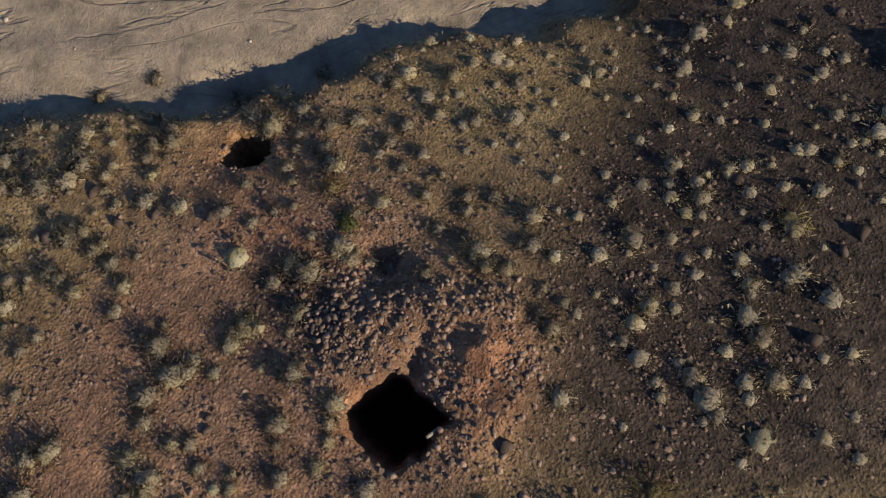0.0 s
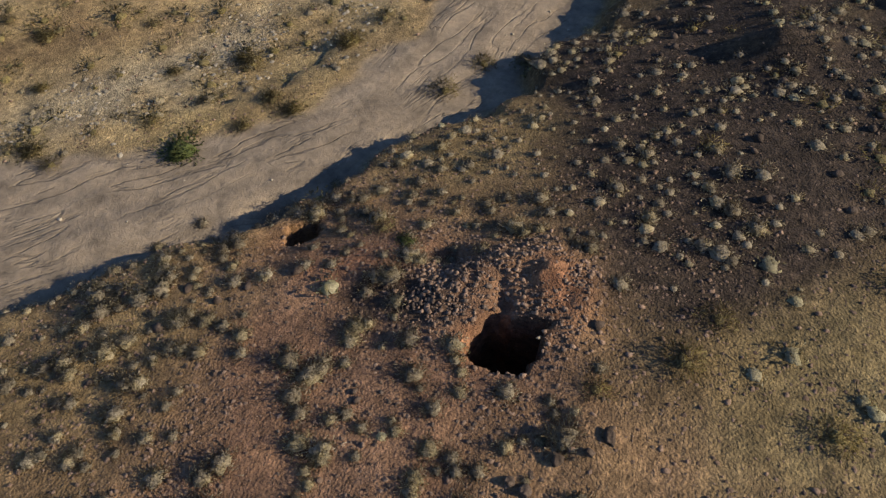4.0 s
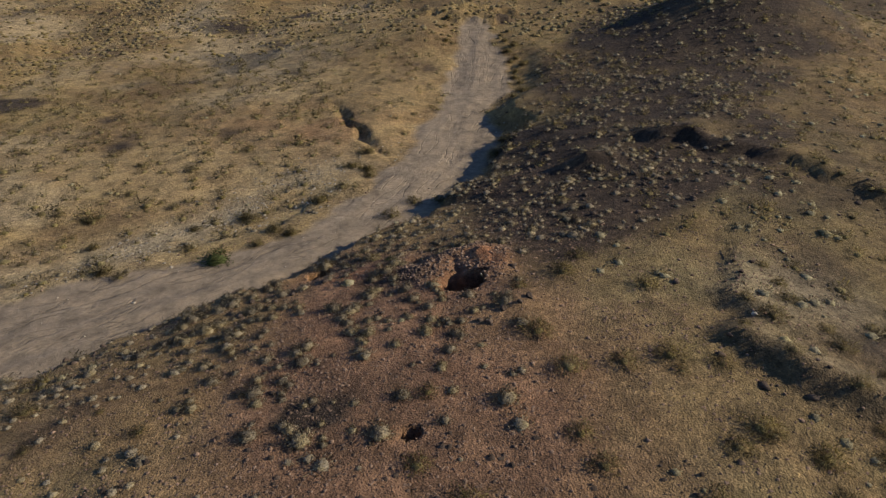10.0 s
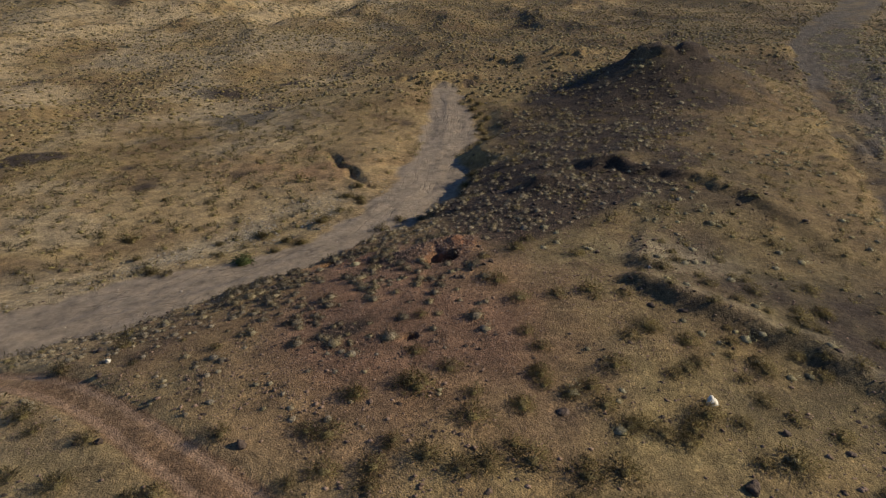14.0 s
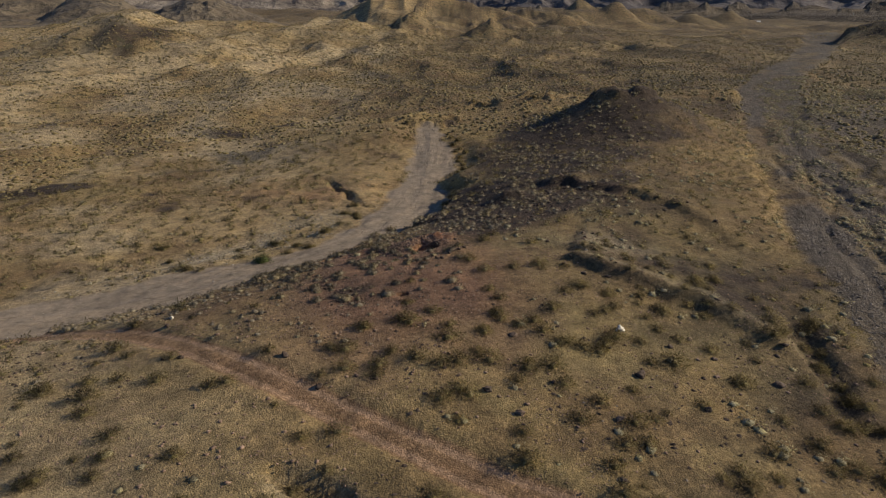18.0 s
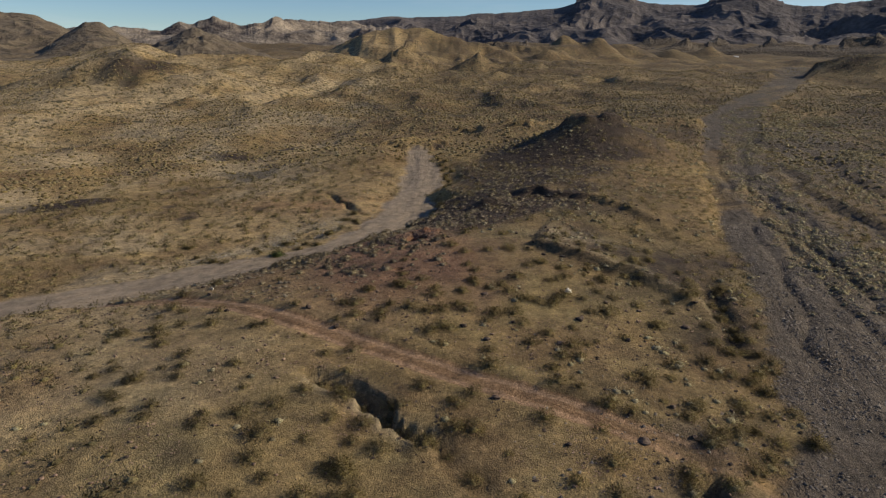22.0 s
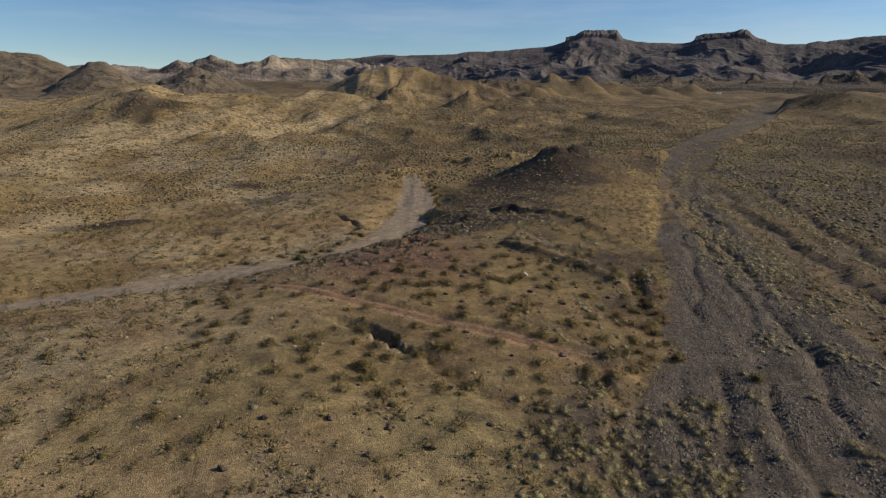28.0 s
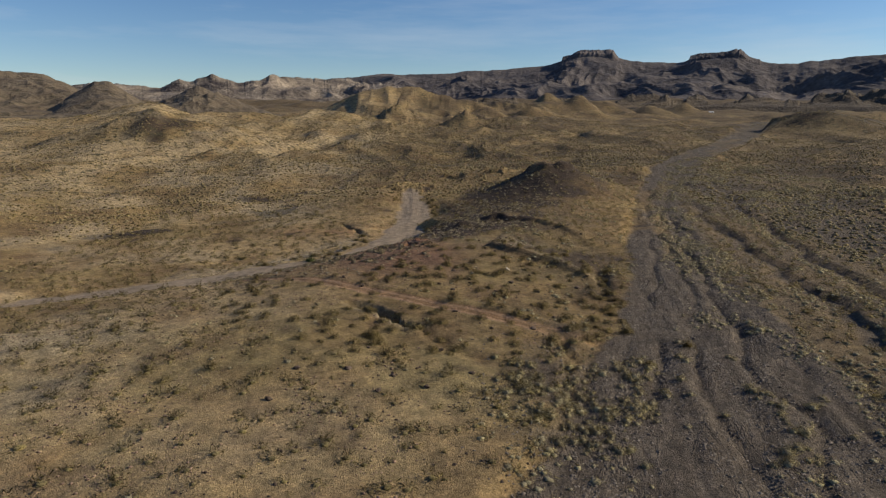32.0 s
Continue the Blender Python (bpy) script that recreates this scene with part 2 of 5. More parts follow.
def vnoise(x, y, seed=0):
    """Smooth value noise, -1 to 1."""
    xi, yi = np.floor(x).astype(np.int64), np.floor(y).astype(np.int64)
    fx, fy = x - xi, y - yi
    fx, fy = fx * fx * (3 - 2 * fx), fy * fy * (3 - 2 * fy)
    a, b = hash01(xi, yi, seed), hash01(xi + 1, yi, seed)
    c, d = hash01(xi, yi + 1, seed), hash01(xi + 1, yi + 1, seed)
    return 2 * ((a + (b - a) * fx) * (1 - fy) + (c + (d - c) * fx) * fy) - 1


def fbm(x, y, octaves=4, seed=0):
    total, gain = 0, 1.0
    for k in range(octaves):
        total = total + gain * vnoise(x * 2 ** k, y * 2 ** k, seed + 17 * k)
        gain *= 0.5
    return total


def ridged(x, y, octaves=5, seed=0):
    total, gain = 0, 1.0
    for k in range(octaves):
        total = total + gain * (1 - np.abs(vnoise(x * 2 ** k, y * 2 ** k, seed + 31 * k)) * 2)
        gain *= 0.5
    return total


def smooth(a, b, v):
    u = np.clip((v - a) / (b - a), 0, 1)
    return u * u * (3 - 2 * u)


def along(x, y, line):
    """Distance to the left (-) or right (+) of a line of (x, y, *values), the way along it, and the values there."""
    best = np.full(x.shape, 1e9)
    side, way = np.zeros(x.shape), np.zeros(x.shape)
    vals = [np.zeros(x.shape) for _ in line[0][2:]]
    run = 0.0
    for p, q in zip(line[:-1], line[1:]):
        dx, dy = q[0] - p[0], q[1] - p[1]
        n = math.hypot(dx, dy)
        u = np.clip(((x - p[0]) * dx + (y - p[1]) * dy) / n ** 2, 0, 1)
        ex, ey = x - p[0] - u * dx, y - p[1] - u * dy
        d = np.hypot(ex, ey)
        near = d < best
        best = np.where(near, d, best)
        side = np.where(near, np.sign(dx * ey - dy * ex) * -d, side)
        way = np.where(near, run + u * n, way)
        for k in range(len(vals)):
            vals[k] = np.where(near, p[2 + k] + u * (q[2 + k] - p[2 + k]), vals[k])
        run += n
    return side, way, vals


def bump(x, y, a, b, s, h, t=None, turn=0.0):
    c, n = math.cos(radians(turn)), math.sin(radians(turn))
    u, v = (x - a) * c + (y - b) * n, -(x - a) * n + (y - b) * c
    return h * np.exp(-(u / s) ** 2 / 2 - (v / (t or s)) ** 2 / 2)


# a steep tan hill across the valley: x, y, height
TAN_HILL = [(-150, 545, 0), (-125, 541, 5), (-100, 545, 19), (-80, 548, 27), (-64, 549, 33.5), (-50, 552, 32.5), (-36, 553, 30.5), (-20, 552, 30.5), (-4, 548, 22), (29, 545, 14.5), (56, 540, 6), (90, 538, 0)]
# small steep cones before it: x, y, radius, height
CONES = [(20, 385, 18, 10), (-30, 395, 16, 8.5), (-27, 300, 16, 6), (84, 520, 24, 12), (101, 535, 22, 9), (44, 470, 18, 7),
         (150, 600, 34, 13), (190, 690, 46, 17), (262, 740, 42, 15), (120, 660, 38, 15), (330, 800, 48, 15), (60, 640, 32, 12), (-130, 420, 40, 7), (-180, 330, 34, 6)]
# swells and hollows of the valley floor: x, y, radius, height
SWELLS = [
    (2, -3, 12, 1.73), (10, 10, 12, 1.51), (14, -8, 10, 0.68), (20, 27, 12, 1.8), (29, 61, 8, 5.6), (22, 50, 9, 1.6),
    (38, 95, 20, 0.5), (-10, 12, 12, -1.3), (-28, 3, 15, -1.3), (0, 45, 12, -1.0), (-55, 60, 35, -4.4),
    (-100, 150, 50, -3.8), (-15, -25, 15, 1.3), (5, -42, 15, 0.1), (33, -20, 18, 0.1), (35, 15, 18, 0.2),
    (60, 60, 30, 1.2), (100, 130, 50, 0.5), (-60, 0, 30, -1.6), (-10, -8, 10, 1.1), (18, -35, 10, -0.5),
    (7, -29, 6, 0.8), (-4, 78, 6, 1.6), (-14, 64, 9, 2.0), (-14, 42, 12, 0.6), (20, 90, 12, 1.5),
]
# dry washes: x, y, half width, bed height
WASH_WEST = [(-120, -70, 4, -4.6), (-62, -26, 3.2, -2.9), (-47, -14, 3.2, -2.3), (-33, -6, 4.0, -2.0), (-26, -3.2, 4.6, -1.8), (-21.5, 0.2, 4.2, -1.45),
             (-17.3, 3.0, 2.8, -1.15), (-13.2, 5.9, 2.4, -0.95), (-10.6, 8.4, 2.4, -0.8), (-8.2, 12, 3.2, -0.7), (-5.9, 16.5, 3.5, -0.65),
             (-3.8, 25, 3.8, -0.7), (-3.2, 33, 3.6, -0.4), (-2.4, 48, 3.5, 0.7), (-2.8, 58, 3.0, 1.8), (-3.4, 65, 2.6, 2.8), (-3.7, 68, 2.3, 3.1)]
WASH_EAST = [(16, -120, 18, -0.6), (21, -62, 14, -0.2), (24.5, -46, 10.5, 0.15), (28.5, -32, 7.8, 0.45), (33, -12, 6.2, 1.2), (37.5, 5, 5.6, 1.8),
             (43, 25, 5.0, 2.5), (48.5, 45, 4.4, 3.6), (60, 75, 4.8, 4.7), (78, 118, 7, 6.2), (105, 168, 7, 8.3), (135, 215, 7, 10.0), (200, 330, 9, 14.5), (320, 560, 12, 22)]
ROAD = [(-34, -8.0), (-25.5, -10.8), (-21.2, -11.9), (-18, -13.2), (-15, -15.2), (-12.1, -17.4), (-9, -19.6), (-6.3, -21.3), (-3.2, -23.6), (-0.6, -25.3), (3.7, -28.0), (7.2, -30.0), (10.6, -31.6), (14.7, -33.8), (20, -37)]
GULLY = [(-5.9, -27.5, 0.3, 0.2), (-5.1, -27.9, 0.6, 0.6), (-3.9, -28.6, 0.7, 0.8), (-2.3, -29.8, 0.7, 0.8), (-0.8, -31.2, 0.65, 0.7), (0.6, -32.7, 0.5, 0.5), (2.2, -34.4, 0.5, 0.3), (4.6, -37.5, 0.9, 0.3), (6.5, -41, 0.9, 0.12)]
GULLY_EAST = [(12.6, -47, 0.5, 0.25), (13.4, -43.5, 0.6, 0.5), (14.2, -40, 0.5, 0.5), (14.4, -37.4, 0.45, 0.6), (14.0, -35.6, 0.4, 0.5), (14.6, -34.0, 0.3, 0.1)]
GULLY_WEST = [(-17.4, 39, 0.3, 0.1), (-15.6, 35.5, 0.5, 0.5), (-13.4, 31.5, 0.65, 0.75), (-11.2, 28.0, 0.7, 0.6), (-9, 25, 0.6, 0.1)]
THICKET = [(24.6, -9.5, 1.0, 0.2), (22.6, -13.5, 1.3, 0.8), (22.2, -17.5, 1.2, 0.8), (21.8, -22.5, 0.9, 0.4)]
# lesser channels of the braided east wash
BRAIDS = [[(30, -90, 1.6, 0.35), (40, -45, 1.5, 0.4), (43.2, -34, 1.4, 0.45), (45.4, -25, 1.4, 0.5), (46.8, -14, 1.3, 0.5), (49.2, 5, 1.3, 0.5), (51.8, 30, 1.2, 0.4), (56, 50, 0.8, 0.2)],
          [(44, -80, 1.4, 0.35), (50, -40, 1.3, 0.45), (53.9, -19, 1.2, 0.5), (56, 0, 1.2, 0.5), (62, 35, 1.2, 0.45), (72, 75, 0.8, 0.2)]]
# cut banks: x, y, height of the ground on the right of the line over that on its left
BERM = [(11.6, 1.0, 0.4), (10.7, -1.6, 0.5), (11.5, -3.3, 0.5), (9.7, -4.8, 0.7), (10.9, -6.3, 0.8), (13.3, -7.9, 0.9), (17.3, -10.5, 0.8), (20.3, -14.2, 0.5), (22, -17, 0.2)]
SCARP = [(9.5, 20.0, 0.1), (12, 18.6, 0.75), (17, 15.6, 0.55), (21.3, 11.0, 0.6), (24.2, 4.6, 0.35), (25.5, 0.5, 0.1)]
SHAFTS = [(-0.72, -0.72, 0.84, 0.80, 7.0, -11), (-8.75, 2.75, 0.55, 0.5, 5.0, 30), (-1.75, -10.7, 0.32, 0.26, 1.6, 10)]


def valley(y):
    return 0.8 + np.interp(y, [-2000, -100, -50, 0, 60, 130, 220, 400, 650, 1000, 1600, 2400, 5000], [-3, -0.4, -0.2, 0, 2.6, 5.2, 8.8, 15.0, 24, 39, 66, 98, 140])


def land(x, y):
    """Height of the ground, and how far it is wash, road, bank and so on, at arrays x, y."""
    z = valley(y)
    for a, b, s, h in SWELLS:
        z = z + bump(x, y, a, b, s, h)
    r = np.hypot(x, y + 20)
    # knolls and hills further off
    far = smooth(120, 420, r)
    hill = bump(x, y, -121, 195, 17, 6, 12, 20) + bump(x, y, -126, 200, 48, 9, 42) + bump(x, y, -112, 345, 60, 8, 45) + bump(x, y, -50, 345, 55, 4, 45) + bump(x, y, -210, 300, 60, 9, 50)
    hill = hill + bump(x, y, 240, 335, 34, 12, 20, -20) + bump(x, y, 330, 400, 60, 12, 30, -15) + bump(x, y, 90, 420, 60, 4, 50)
    side, way, (rise,) = along(x, y, TAN_HILL)
    spur = ridged(way / 26 + 0.5 * fbm(x / 50, y / 50, 2, 4), side / 130, 3, 35)
    tan_hill = rise * np.exp(-(np.abs(side) / 75) ** 1.5) * (1 + 0.07 * np.clip(spur, -1, 1) * smooth(3, 36, np.abs(side)))
    hill = hill + bump(x, y, 40, 600, 40, 4, 40)
    for a, b, wide, tall in CONES:
        off = np.hypot(x - a, (y - b) * 0.8) / wide * (1 + 0.15 * vnoise(np.arctan2(y - b, x - a) * 2 + 5, x * 0 + a, 58))
        hill = hill + tall * np.clip(1 - off, 0, 1) ** 1.15
    hill = hill + bump(x, y, 102, 603, 36, 13, 40) + bump(x, y, 155, 645, 45, 9, 40) + bump(x, y, -8, 440, 34, 5, 30)
    z = z + tan_hill + hill * (1 + 0.13 * (ridged(x / 26 + 0.3 * fbm(x / 30, y / 30, 2, 4), y / 70, 3, 5) - 0.3))
    z = z + smooth(55, 130, r) * (1.0 * fbm(x / 30, y / 26, 4, 29) + 0.5 * ridged(x / 16, y / 22, 3, 30) - 0.2)
    off_wash = smooth(14, 60, np.abs(along(x, y, WASH_EAST)[0])) * smooth(6, 30, np.abs(along(x, y, WASH_WEST)[0]))
    roll = ridged(x / 42 + 0.5 * fbm(x / 60, y / 60, 2, 37), y / 85 + 0.4 * fbm(x / 50, y / 50, 2, 38), 3, 36) - 0.3
    z = z + smooth(75, 230, r) * (1 - smooth(700, 1000, r)) * 2.3 * roll * off_wash
    z = z + far * (1.6 * fbm(x / 70, y / 70, 4, 3)) + smooth(300, 700, r) * 6 * fbm(x / 150, y / 95, 5, 6) * (1 - smooth(0, 9, hill + tan_hill)) + smooth(700, 1600, r) * 8 * ridged(x / 260, y / 260, 4, 9)
    z = z + 0.28 * fbm(x / 9, y / 9, 3, 1) * smooth(3, 14, np.hypot(x + 1, y + 0.5)) + 0.05 * fbm(x / 1.3, y / 1.3, 3, 2)
    near = r < 260
    wash, road, bank = np.zeros(x.shape), np.zeros(x.shape), np.zeros(x.shape)
    flow = np.zeros(x.shape + (2,))
    for line, east in ((WASH_WEST, False), (WASH_EAST, True)):
        side, way, (half, bed) = along(x, y, line)
        wob = 0.6 * vnoise(way / 4, side * 0 + 3, 7) + 0.38 * vnoise(way / 1.4, np.sign(side) * 5, 8) + 0.2 * vnoise(way / 0.6, np.sign(side) * 3, 9)
        if not east:
            wob = wob + (1.0 * vnoise(way / 5, way * 0, 44) + 0.7 * vnoise(way / 2.2, way * 0, 53)) * (side > 0) * smooth(0, 7, y)
        d = np.abs(side) - half - wob
        edge = 1.6 + 0 * x if east else 1.0 + np.where(side > 0, 1.6 * smooth(16, 30, y) + 2 * smooth(32, 44, y), 1.4 + 2.6 * smooth(18, 34, y)) + 0.8 * smooth(-16, -30, x)
        if not east:
            foot = bed + 1.35 + 0.25 * np.maximum(d - 0.8, 0)
            z = np.where((side > 0) & (d < 12) & (z > foot), foot + (z - foot) * smooth(1.5, 9, d), z)
        w = 1 - smooth(0, 1, (d + 0.1) / (edge + 0.1))
        bed = bed + (0.05 if not east else 0.09) * vnoise(side / 0.9 + 0.7 * vnoise(way / 7, side / 4, 28), way / 9, 21) + (0.10 if not east else 0.13) * fbm(side / 2.6, way / 18, 3, 22)
        if east:
            for off, seed in ((-0.55, 31), (-0.1, 32), (0.3, 33), (0.62, 34)):
                line_off = half * off + 1.3 * vnoise(way / 9, way * 0, seed) + 0.4 * vnoise(way / 2.5, way * 0, seed + 9)
                bed = bed - 0.30 * np.exp(-((side - line_off) / 0.45) ** 2) * smooth(-0.5, 0.2, vnoise(way / 13, way * 0, seed + 20))
        z = np.where(d < edge, bed * w + np.maximum(z, bed - 0.1) * (1 - w), z)
        wash = np.maximum(wash, 1 - smooth(-0.5, 0.4, d))
        flow[..., 0] = np.where(d < 3, side, flow[..., 0])
        flow[..., 1] = np.where(d < 3, way, flow[..., 1])
    side, way, _ = along(x, y, ROAD)
    road = (1 - smooth(0.95, 1.2, np.abs(side) + 0.15 * vnoise(way / 1.3, np.sign(side), 56))) * (1 - wash) * (1 - 0.75 * smooth(9, 16, x))
    z = z - road * 0.12 - 0.10 * road * np.exp(-((np.abs(side) - 0.6) / 0.22) ** 2) + 0.10 * np.exp(-((np.abs(side) - 1.75) / 0.35) ** 2) * (1 - wash) * (np.abs(way - 34) < 34)
    for line in (GULLY, GULLY_EAST, GULLY_WEST):
        side, way, (half, deep) = along(x, y, line)
        half = half * (1 + 0.3 * vnoise(way / 1.1, way * 0, 12))
        side = side + 0.4 * vnoise(way / 1.9, way * 0, 39) + 0.28 * vnoise(way / 0.7, np.sign(side), 51)
        g = 1 - smooth(half * 0.45, half * 1.15, np.abs(side))
        z = z - deep * g
        bank = np.maximum(bank, np.exp(-((np.abs(side) - half) / 0.5) ** 2) * smooth(0.25, 0.6, deep) * np.where(side > 0, 1.0, 0.4) * (line is GULLY))
    braid = np.zeros(x.shape)
    for line in BRAIDS:
        side, way, (half, deep) = along(x, y, line)
        side = side + 0.9 * vnoise(way / 8, way * 0, 42) + 0.4 * vnoise(way / 2.4, way * 0, 43)
        # shelving from the west, a cut bank on the east
        g = smooth(-half * 2.2, half * 0.4, side) * (1 - smooth(half * 0.75, half * 1.15, side))
        z = z - deep * 1.2 * g
        braid = np.maximum(braid, g * (deep > 0.1))
    side, way, (rise,) = along(x, y, BERM)
    s = side + 0.3 * vnoise(way / 1.5, way * 0, 13)
    # a spoil bank: steep to the one side, gently falling to the other
    z = z + 0.95 * rise * smooth(-0.7, 0.5, -s) * np.exp(-np.maximum(-s - 0.5, 0) / 3.6)
    bank = np.maximum(bank, (np.exp(-((s + 1.1) / 0.6) ** 2)) * np.clip(rise * 0.6, 0, 0.5))
    # mask of the steep face, darkened later to deepen its shade
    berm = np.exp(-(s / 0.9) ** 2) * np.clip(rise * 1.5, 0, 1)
    side, way, (rise,) = along(x, y, SCARP)
    s = side + 0.5 * vnoise(way / 2.2, way * 0, 14) + 0.3 * vnoise(way / 0.8, way * 0, 54)
    rise = rise * (0.9 + 0.2 * vnoise(way / 2.1, way * 0, 23))
    z = z + 1.25 * rise * smooth(-0.6, 0.5, -s) * np.exp(-np.maximum(-s - 0.6, 0) / 6.0)
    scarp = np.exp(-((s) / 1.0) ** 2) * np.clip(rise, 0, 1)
    # a bushy runnel along the west edge of the east wash
    side, way, (half, deep) = along(x, y, THICKET)
    z = z - 0.6 * deep * (1 - smooth(half * 0.35, half, np.abs(side + 0.5 * vnoise(way / 1.7, way * 0, 24))))
    # spoil heaps of the diggings: a horseshoe round the main shaft, a low one by the second
    heap = bump(x, y, -1.1, 1.75, 1.9, 0.58, 1.0, 15) + bump(x, y, -2.7, 0.1, 0.75, 0.32, 1.2, 10) + bump(x, y, 0.95, 0.4, 0.75, 0.40, 1.1, -10) + bump(x, y, -0.1, 2.3, 0.8, 0.25)
    spoil = smooth(0.12, 0.5, heap + 0.12 * fbm(x * 1.2, y * 1.2, 2, 18))
    z = z + heap * (0.72 + 0.14 * fbm(x * 1.6, y * 1.6, 3, 19)) - bump(x, y, -0.95, 0.35, 0.22, 0.28, 0.5, 20)
    z = z - bump(x, y, -3.3, 2.2, 0.5, 0.5, 0.4)
    z = z + bump(x, y, -5.6, 1.7, 1.0, 0.3) - bump(x, y, -8.75, 2.75, 1.0, 0.3) + bump(x, y, -7.9, 1.0, 0.9, 0.25)
    z = z - bump(x, y, -10.9, 4.1, 0.6, 0.7, 0.5) + bump(x, y, 1.7, -3.1, 0.75, 0.35) - bump(x, y, 0.9, -2.9, 0.4, 0.25)
    z = z + bump(x, y, 7.0, 15.2, 1.0, 0.8, 0.9) * (1 + 0.3 * fbm(x * 1.1, y * 1.1, 3, 55))
    crag = smooth(0.30, 0.42, bump(x, y, -5, 74, 5.0, 1, 3.0) + 0.22 * fbm(x / 2.5, y / 2.5, 4, 25)) + smooth(0.3, 0.45, bump(x, y, 16, 91, 7, 1, 3.5) + 0.22 * fbm(x / 2.5, y / 2.5, 4, 26))
    crag = crag + smooth(0.3, 0.5, bump(x, y, 28.5, 61, 4.0, 1, 3.0) + 0.25 * fbm(x / 2.5, y / 2.5, 4, 48))
    crag = crag * (np.minimum(np.minimum(np.hypot(x + 5, y - 74), np.hypot(x - 16, y - 91)), np.hypot(x - 28.5, y - 61)) < 13)
    z = z + 0.9 * crag * smooth(-0.4, 1.0, 0.5 + fbm(x / 3.2, y / 3.2, 3, 27))
    # the shafts themselves, cut to rough-edged plumb walls
    pit = np.zeros(x.shape)
    for a, b, p, q, deep, turn in SHAFTS:
        c, n = math.cos(radians(turn)), math.sin(radians(turn))
        u, v = ((x - a) * c + (y - b) * n) / p, (-(x - a) * n + (y - b) * c) / q
        k = (np.abs(u) ** 5 + np.abs(v) ** 5) ** 0.2 * (1 + 0.12 * vnoise(np.arctan2(v, u) * 2.2 + 9, u * 0, 16) + 0.07 * vnoise(x * 5, y * 5, 17))
        hole = 1 - smooth(0.93, 1.12, k)
        z = z - deep * hole
        pit = np.maximum(pit, hole)
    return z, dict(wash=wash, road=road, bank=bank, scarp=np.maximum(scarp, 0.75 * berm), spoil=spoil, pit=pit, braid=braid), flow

# ---- ground: one sheet out to the horizon ----
def spaced(parts, out, first, growth):
    """Grid lines: fine stretches (start, end, step), then ever wider ones out to the limits."""
    line = []
    for a, b, s in parts:
        line += list(np.arange(a, b - s * 0.4, s))
    line.append(parts[-1][1])
    step, v, hi = first, line[-1], []
    while v < out[1]:
        step *= growth
        v += step
        hi.append(v)
    step, v, lo = first, line[0], []
    while v > out[0]:
        step *= growth
        v -= step
        lo.append(v)
    return np.array(lo[::-1] + line + hi)


def sheet(name, xs, ys, z, material):
    """A mesh from a height grid."""
    nx, ny = len(xs), len(ys)
    X, Y = np.meshgrid(xs, ys)
    me = bpy.data.meshes.new(name)
    co = np.stack([X, Y, z], -1).reshape(-1, 3)
    me.vertices.add(len(co))
    me.vertices.foreach_set("co", co.astype(np.float32).ravel())
    i = (np.arange(ny - 1)[:, None] * nx + np.arange(nx - 1)[None, :]).ravel()
    quads = np.stack([i, i + 1, i + nx + 1, i + nx], -1).astype(np.int32)
    me.loops.add(quads.size)
    me.loops.foreach_set("vertex_index", quads.ravel())
    me.polygons.add(len(quads))
    me.polygons.foreach_set("loop_start", np.arange(0, quads.size, 4, dtype=np.int32))
    me.polygons.foreach_set("use_smooth", np.ones(len(quads), dtype=bool))
    me.update()
    me.validate()
    me.materials.append(material)
    return new(name, me), X, Y


def put(ob, name, values):
    a = ob.data.attributes.new(name, "FLOAT", "POINT")
    a.data.foreach_set("value", np.clip(values, 0, 1).astype(np.float32).ravel())


